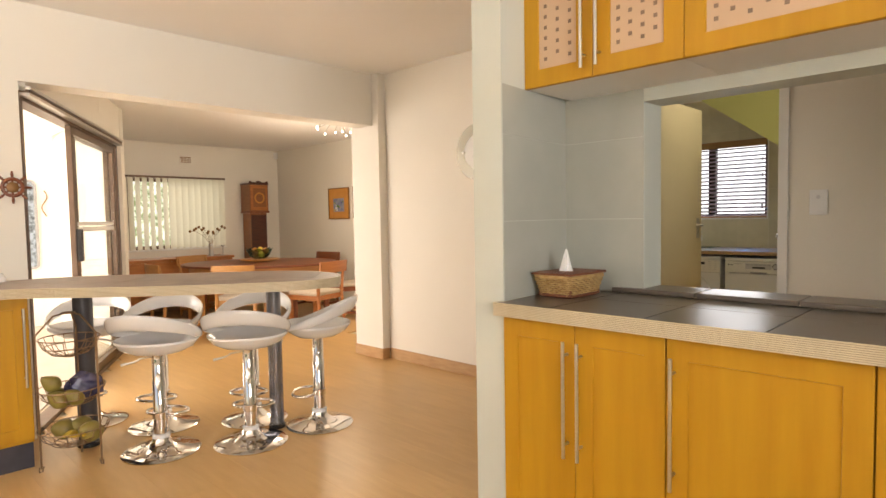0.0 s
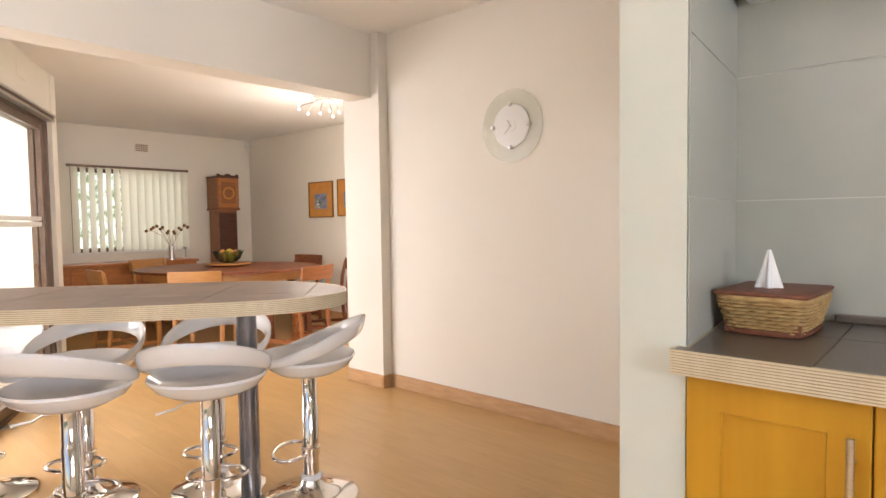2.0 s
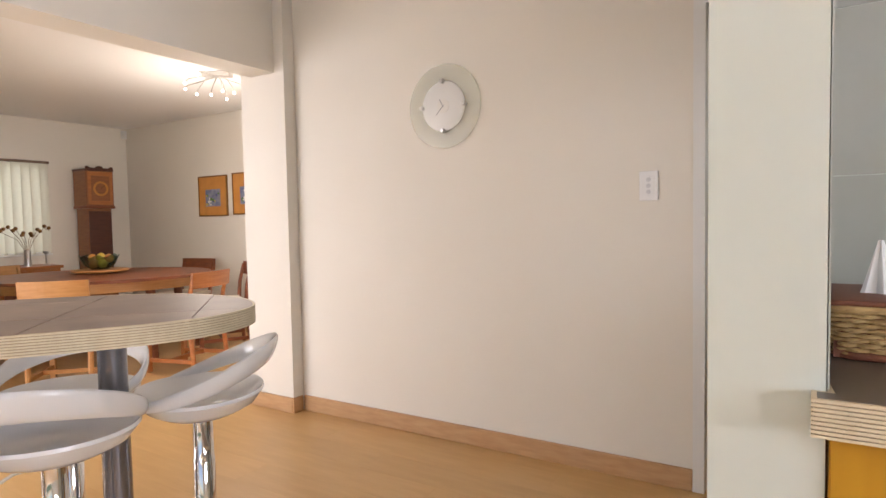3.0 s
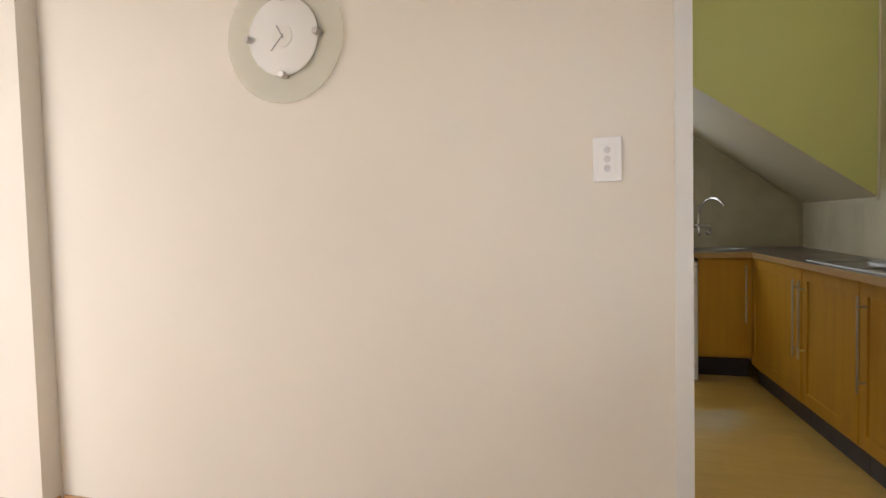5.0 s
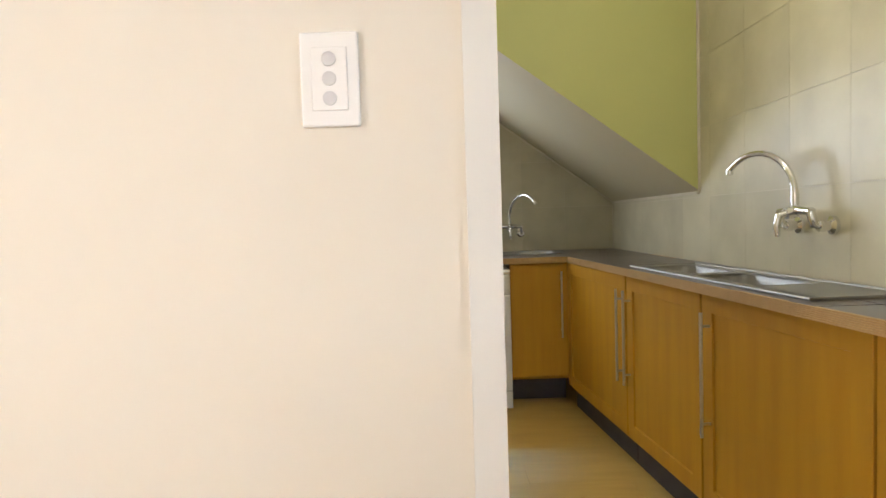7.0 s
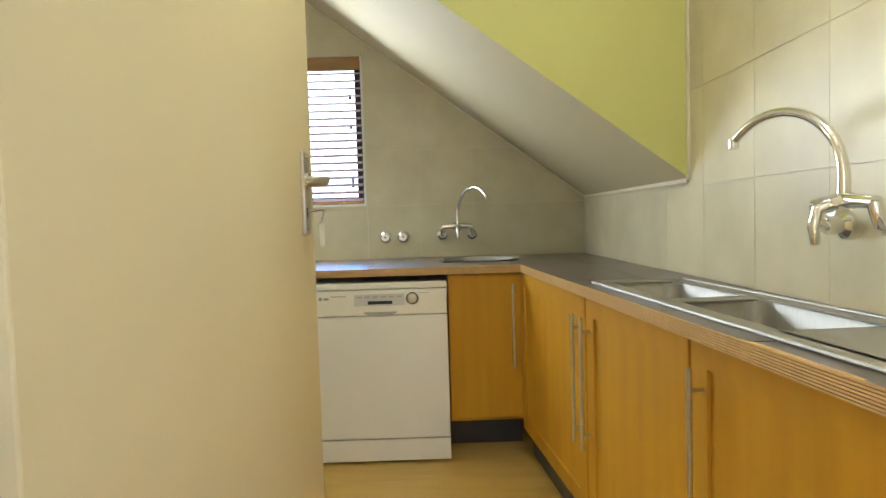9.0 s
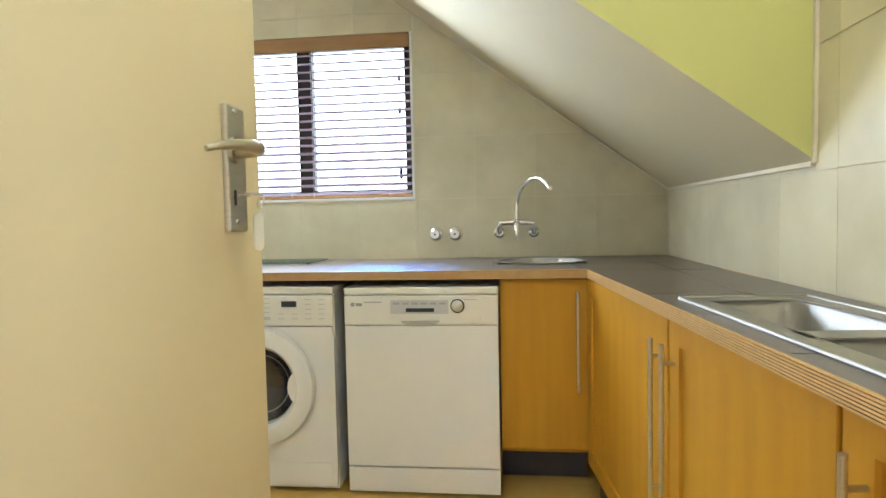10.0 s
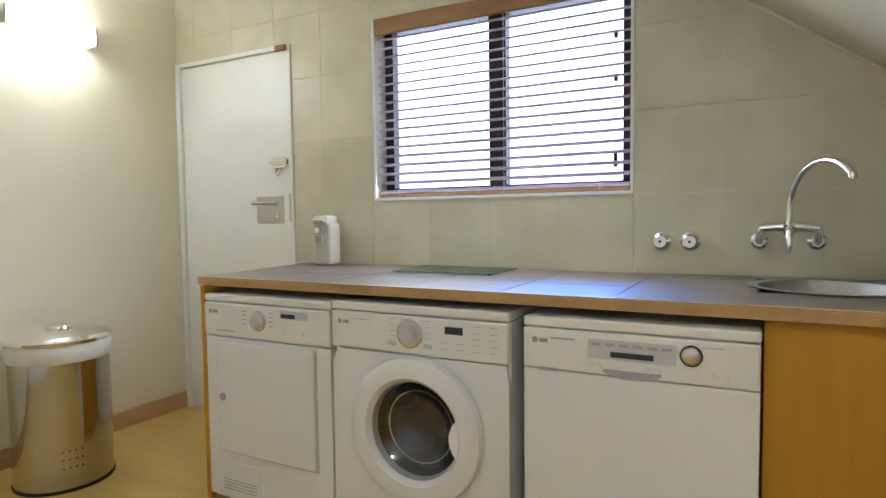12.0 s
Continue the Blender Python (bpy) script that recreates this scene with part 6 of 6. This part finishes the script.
part("dial_ring", lathe([(0.0236, 0.004), (0.027, 0.004), (0.027, 0.007), (0.0236, 0.007)], 28, m=Matrix.Translation((0.445, 0, 0.752)) @ TO_WALL), M_black, cp)
# no hollow: a flat grey plate gives the shade of the handle recess
bm = prism(arc(0, 0, 0.075, 180, 360, 16, lambda u, v: (u, v * 0.28)), 0, 0.004)
part("pocket_handle", bm, M_grey, cp, "pocket handle, the shade of its recess laid on in grey", loc=(0.30, -0.0042, 0.695), rot=(90, 0, 0))
for x in (0.19, 0.215, 0.34, 0.365, 0.50, 0.525):
    part("button", lathe([(0, 0.004), (0.008, 0.004), (0.007, 0.006), (0, 0.006)], 14, m=Matrix.Translation((x, 0, 0.703)) @ TO_WALL), M_panelw, cp)
for x0, x1, z0, z1 in [(0.08, 0.15, 0.766, 0.77)] + [(0.195 + 0.036 * q, 0.22 + 0.036 * q, 0.758, 0.766) for q in range(6)] + [(0.47, 0.52, 0.775, 0.777)] + [(0.045, 0.10, 0.674 + 0.004 * q, 0.6755 + 0.004 * q) for q in range(3)]:
    part("print", B(x0, x1, -0.0066, -0.0055, z0, z1), M_grey, cp)

# white trim where the tiles meet the bulkhead
tr = thing("tile_trim", "thin white trim where tiles meet the stair bulkhead", "trim", (0, 0, 0))
tr["kind"] = "structure"
part("slope_strip", bar_between((RIGHT_X - 0.004, BACK_Y - 0.008, 1.207), (RIGHT_X - 0.004 - (SCEIL - 1.213) / SLOPE, BACK_Y - 0.008, 2.494), 0.012, 0.010), M_grout, tr)
part("level_strip", B(RIGHT_X - 0.014, RIGHT_X - 0.0035, 5.965, BACK_Y - 0.014, 1.200, 1.2115), M_grout, tr)
part("upright_strip", B(RIGHT_X - 0.012, RIGHT_X - 0.0035, 5.953, 5.9635, 1.208, SCEIL - 0.002), M_grout, tr)

# ---- small things on the worktop ----
op = thing("can_opener", "beige electric can opener on the worktop", "can opener", (-3.195, 7.268, WTZ1 + 0.001), rz=10)
part("body", B(-0.048, 0.048, -0.05, 0.05, 0, 0.20, bev=0.014), M_beige, op)
part("head", B(-0.045, 0.036, -0.062, 0.045, 0.185, 0.235, bev=0.014), M_beige, op)
part("lever", B(-0.04, 0.028, -0.085, -0.062, 0.203, 0.218, bev=0.004), M_beige, op)
part("cutter", lathe([(0, 0), (0.014, 0), (0.014, 0.01), (0, 0.01)], 18, m=Matrix.Translation((-0.02, -0.052, 0.165)) @ TO_WALL), M_chrome, op)
part("magnet", B(-0.035, 0.005, -0.06, -0.05, 0.11, 0.14, bev=0.003), M_grey, op)
gb = thing("glass_board", "thin green-tinted glass chopping board on the worktop", "chopping board", (-2.44, 7.15, WTZ1 + 0.0015))
part("sheet", B(-0.22, 0.22, -0.14, 0.13, 0.004, 0.009, bev=0.001), G_tint, gb)
for x, y in ((-0.2, -0.12), (0.2, -0.12), (-0.2, 0.11), (0.2, 0.11)):
    part("rubber_foot", lathe([(0, 0), (0.008, 0), (0.008, 0.004), (0, 0.004)], 12, m=Matrix.Translation((x, y, 0))), M_black, gb)

# ---- bin, wall lamp ----
bn = thing("steel_bin", "tall polished steel bin with a white liner showing", "bin", (-4.0, 6.45, 0))
part("base_ring", lathe([(0, 0), (0.192, 0), (0.192, 0.012), (0, 0.012)], 48), M_black, bn)
part("drum", lathe([(0.188, 0.012), (0.188, 0.60), (0.18, 0.605), (0.18, 0.58)], 64), M_binsteel, bn, "polished steel drum", smooth=True)
part("liner", lathe([(0.19, 0.615), (0.196, 0.60), (0.197, 0.57), (0.194, 0.535), (0.1895, 0.53)], 64), M_liner, bn, "white plastic bin liner folded over", smooth=True)
lid = part("lid", lathe([(0.201, 0.607), (0.204, 0.62), (0.19, 0.634), (0.10, 0.652), (0.0, 0.655)], 64), M_chrome, bn, "polished steel lid", smooth=True)
part("lid_knob", lathe([(0.05, 0.654), (0.052, 0.664), (0.045, 0.668), (0.0, 0.666)], 32), M_chrome, lid, smooth=True)
for g0 in (-150, -30):
    for q in range(12):
        ang = radians(g0 + (q % 4) * 7)
        part("vent_hole", lathe([(0, 0.1885), (0.004, 0.1885), (0, 0.189)], 8, m=Matrix.Rotation(ang, 4, "Z") @ Matrix.Translation((0, 0, 0.10 + 0.035 * (q // 4))) @ TO_X), M_black, bn)
wl = thing("wall_lamp", "glowing glass wall lamp with chrome brackets", "wall lamp", (LEFT_X, 6.62, 2.01))
part("back_plate", B(0.0005, 0.02, -0.06, 0.06, -0.04, 0.04, bev=0.004), M_chrome, wl)
part("glass_shade", lathe([(0.0, -0.17), (0.038, -0.165), (0.045, -0.14), (0.045, 0.14), (0.038, 0.165), (0, 0.17)], 24, m=Matrix.Translation((0.075, 0, 0)) @ Matrix.Rotation(math.pi / 2, 4, "X")), M_tube, wl, smooth=True)
for y in (-0.2, 0.2):
    part("bracket", B(0.001, 0.11, y - 0.006, y + 0.006, -0.045, 0.045, bev=0.003), M_chrome, wl)
part("arm", tube([(0.03, -0.2, 0), (0.03, 0.2, 0)], 0.007, 8), M_chrome, wl)
lamp = bpy.data.lights.new("wall_lamp_light", "POINT")
lamp.energy, lamp.color, lamp.shadow_soft_size = 1.4, (1, 0.89, 0.62), 0.06
new("wall_lamp_light", lamp).location = (LEFT_X + 0.22, 6.62, 2.01)
lamp = bpy.data.lights.new("ceiling_lamp_light", "POINT")
lamp.energy, lamp.color, lamp.shadow_soft_size = 48, (1, 0.86, 0.66), 0.3
new("ceiling_lamp_light", lamp).location = (-5.30, 4.50, 1.75)

# added out of view to brighten door leaf, tiles and green face; fixture assumed
cf = thing("ceiling_light", "round white glass ceiling light assumed in the scullery, out of view", "ceiling light", (-1.16, 4.80, SCEIL))
part("base", lathe([(0, 0), (0.13, 0), (0.13, -0.02), (0, -0.02)], 36), M_white, cf)
part("glass_shade", lathe([(0.12, -0.02), (0.115, -0.05), (0.08, -0.08), (0, -0.09)], 36), glow("ceiling_light_glass", (1, 0.94, 0.8), 8), cf, smooth=True)
lamp = bpy.data.lights.new("unseen_ceiling_bulb", "POINT")
lamp.energy, lamp.color, lamp.shadow_soft_size = 7.0, (1, 0.90, 0.64), 0.10
new("unseen_ceiling_bulb", lamp).location = (-1.16, 4.80, SCEIL - 0.20)

# ---- wall tiles of the scullery ----
TW, TH = 0.302, 0.315


def tile_wall(parent, horizontal, h0, h1, make, skip, x_first):
    """Tiles of TW x TH, cut at the wall's ends and openings."""
    z = 0.885
    zs = [0.885, 1.186]
    while zs[-1] < SCEIL - 0.02:
        zs.append(min(zs[-1] + TH, SCEIL - 0.002))
    u, us = x_first, []
    while u < h1:
        us.append((max(u, h0), min(u + TW, h1)))
        u += TW
    for z0, z1 in zip(zs, zs[1:]):
        for a, b in us:
            if b - a > 0.012:
                for p in skip(a + 0.0007, b - 0.0007, z0 + 0.0012, z1 - 0.0012):
                    if p[1] - p[0] > 0.008 and p[3] - p[2] > 0.008:
                        part("tile", make(*p), M_wtile, parent)


def cut(a, b, z0, z1, holes):
    """Rectangle a..b, z0..z1 without the holes, as rectangles."""
    rects = [(a, b, z0, z1)]
    for ha, hb, hz0, hz1 in holes:
        out = []
        for r in rects:
            if r[1] <= ha or r[0] >= hb or r[3] <= hz0 or r[2] >= hz1:
                out.append(r)
                continue
            if r[0] < ha:
                out.append((r[0], ha, r[2], r[3]))
            if r[1] > hb:
                out.append((hb, r[1], r[2], r[3]))
            m0, m1 = max(r[0], ha), min(r[1], hb)
            if r[2] < hz0:
                out.append((m0, m1, r[2], hz0))
            if r[3] > hz1:
                out.append((m0, m1, hz1, r[3]))
        rects = out
    return rects


back_holes = ((LEFT_X - 1, DOOR2_X1 + 0.029, 0, 2.0005), (SWX0 - 0.013, SWX1 + 0.013, SWZ0 - 0.023, SWZ1 + 0.001))
tile_wall(wall_back, True, LEFT_X, RIGHT_X - 0.009, lambda a, b, z0, z1: B(a, b, BACK_Y - 0.003, BACK_Y - 0.0002, z0, z1), lambda a, b, z0, z1: cut(a, b, z0, z1, back_holes), -0.562 - 14 * TW)
tile_wall(wall_right, False, WALL_Y + 0.01, BACK_Y - 0.009, lambda a, b, z0, z1: B(RIGHT_X - 0.003, RIGHT_X - 0.0002, a, b, z0, z1), lambda a, b, z0, z1: cut(a, b, z0, z1, ()), 4.955 - 3 * TW)

# ---- floor planks ----
PW, PL = 0.193, 1.285
plank_mesh = {}
rng = random.Random(11)
near = 0
joined = []
row = 0
y = -3.237
while y < 7.44:
    y1 = y + PW
    x = -8.6 + (-(row * 0.43) % PL) - PL
    while x < EAST:
        a, b = max(x, -8.6), min(x + PL, EAST)
        if b - a > 0.05:
            if -5.0 < (a + b) / 2 < 0.6 and 1.0 < y < 6.9:
                joined.append((a, b, y, y1, True))
            else:
                joined.append((a, b, y, y1, False))
        x += PL
    row += 1
    y = y1
rest, srest = bmesh.new(), bmesh.new()
for a, b, y0, y1, alone in joined:
    if y0 > 4.2 and b > LEFT_X:
        a, b = max(a, LEFT_X), min(b, RIGHT_X)
    ym = y0 + 0.14
    edge_x = -8.6 if ym > 2.6 else -4.1 if ym < 1.385 else -4.12 - (ym - 1.385) / 0.546
    a = max(a, edge_x)
    if b - a < 0.05:
        continue
    g = 0.0002
    if alone and near < 290:
        near += 1
        key_ = (round(b - a, 3), y0 > 4.2 and a > -4.4)
        if key_ not in plank_mesh:
            me = bpy.data.meshes.new("plank")
            bm = B(g, b - a - g, g, PW - g, -0.012, 0.0, bev=0.0003, seg=1)
            bm.to_mesh(me)
            bm.free()
            me.materials.append(M_sfloor if key_[1] else M_floor)
            plank_mesh[key_] = me
        ob = new("plank", plank_mesh[key_])
        ob.parent = floor
        ob.location = (a, y0, 0)
    else:
        B(a + g, b - g, y0 + g, y1 - g, -0.012, 0.0, srest if y0 > 4.2 and a > -4.4 else rest)
for bm, m_ in ((rest, M_floor), (srest, M_sfloor)):
    part("floor_boards", bm, m_, floor)["kind"] = "stuff"
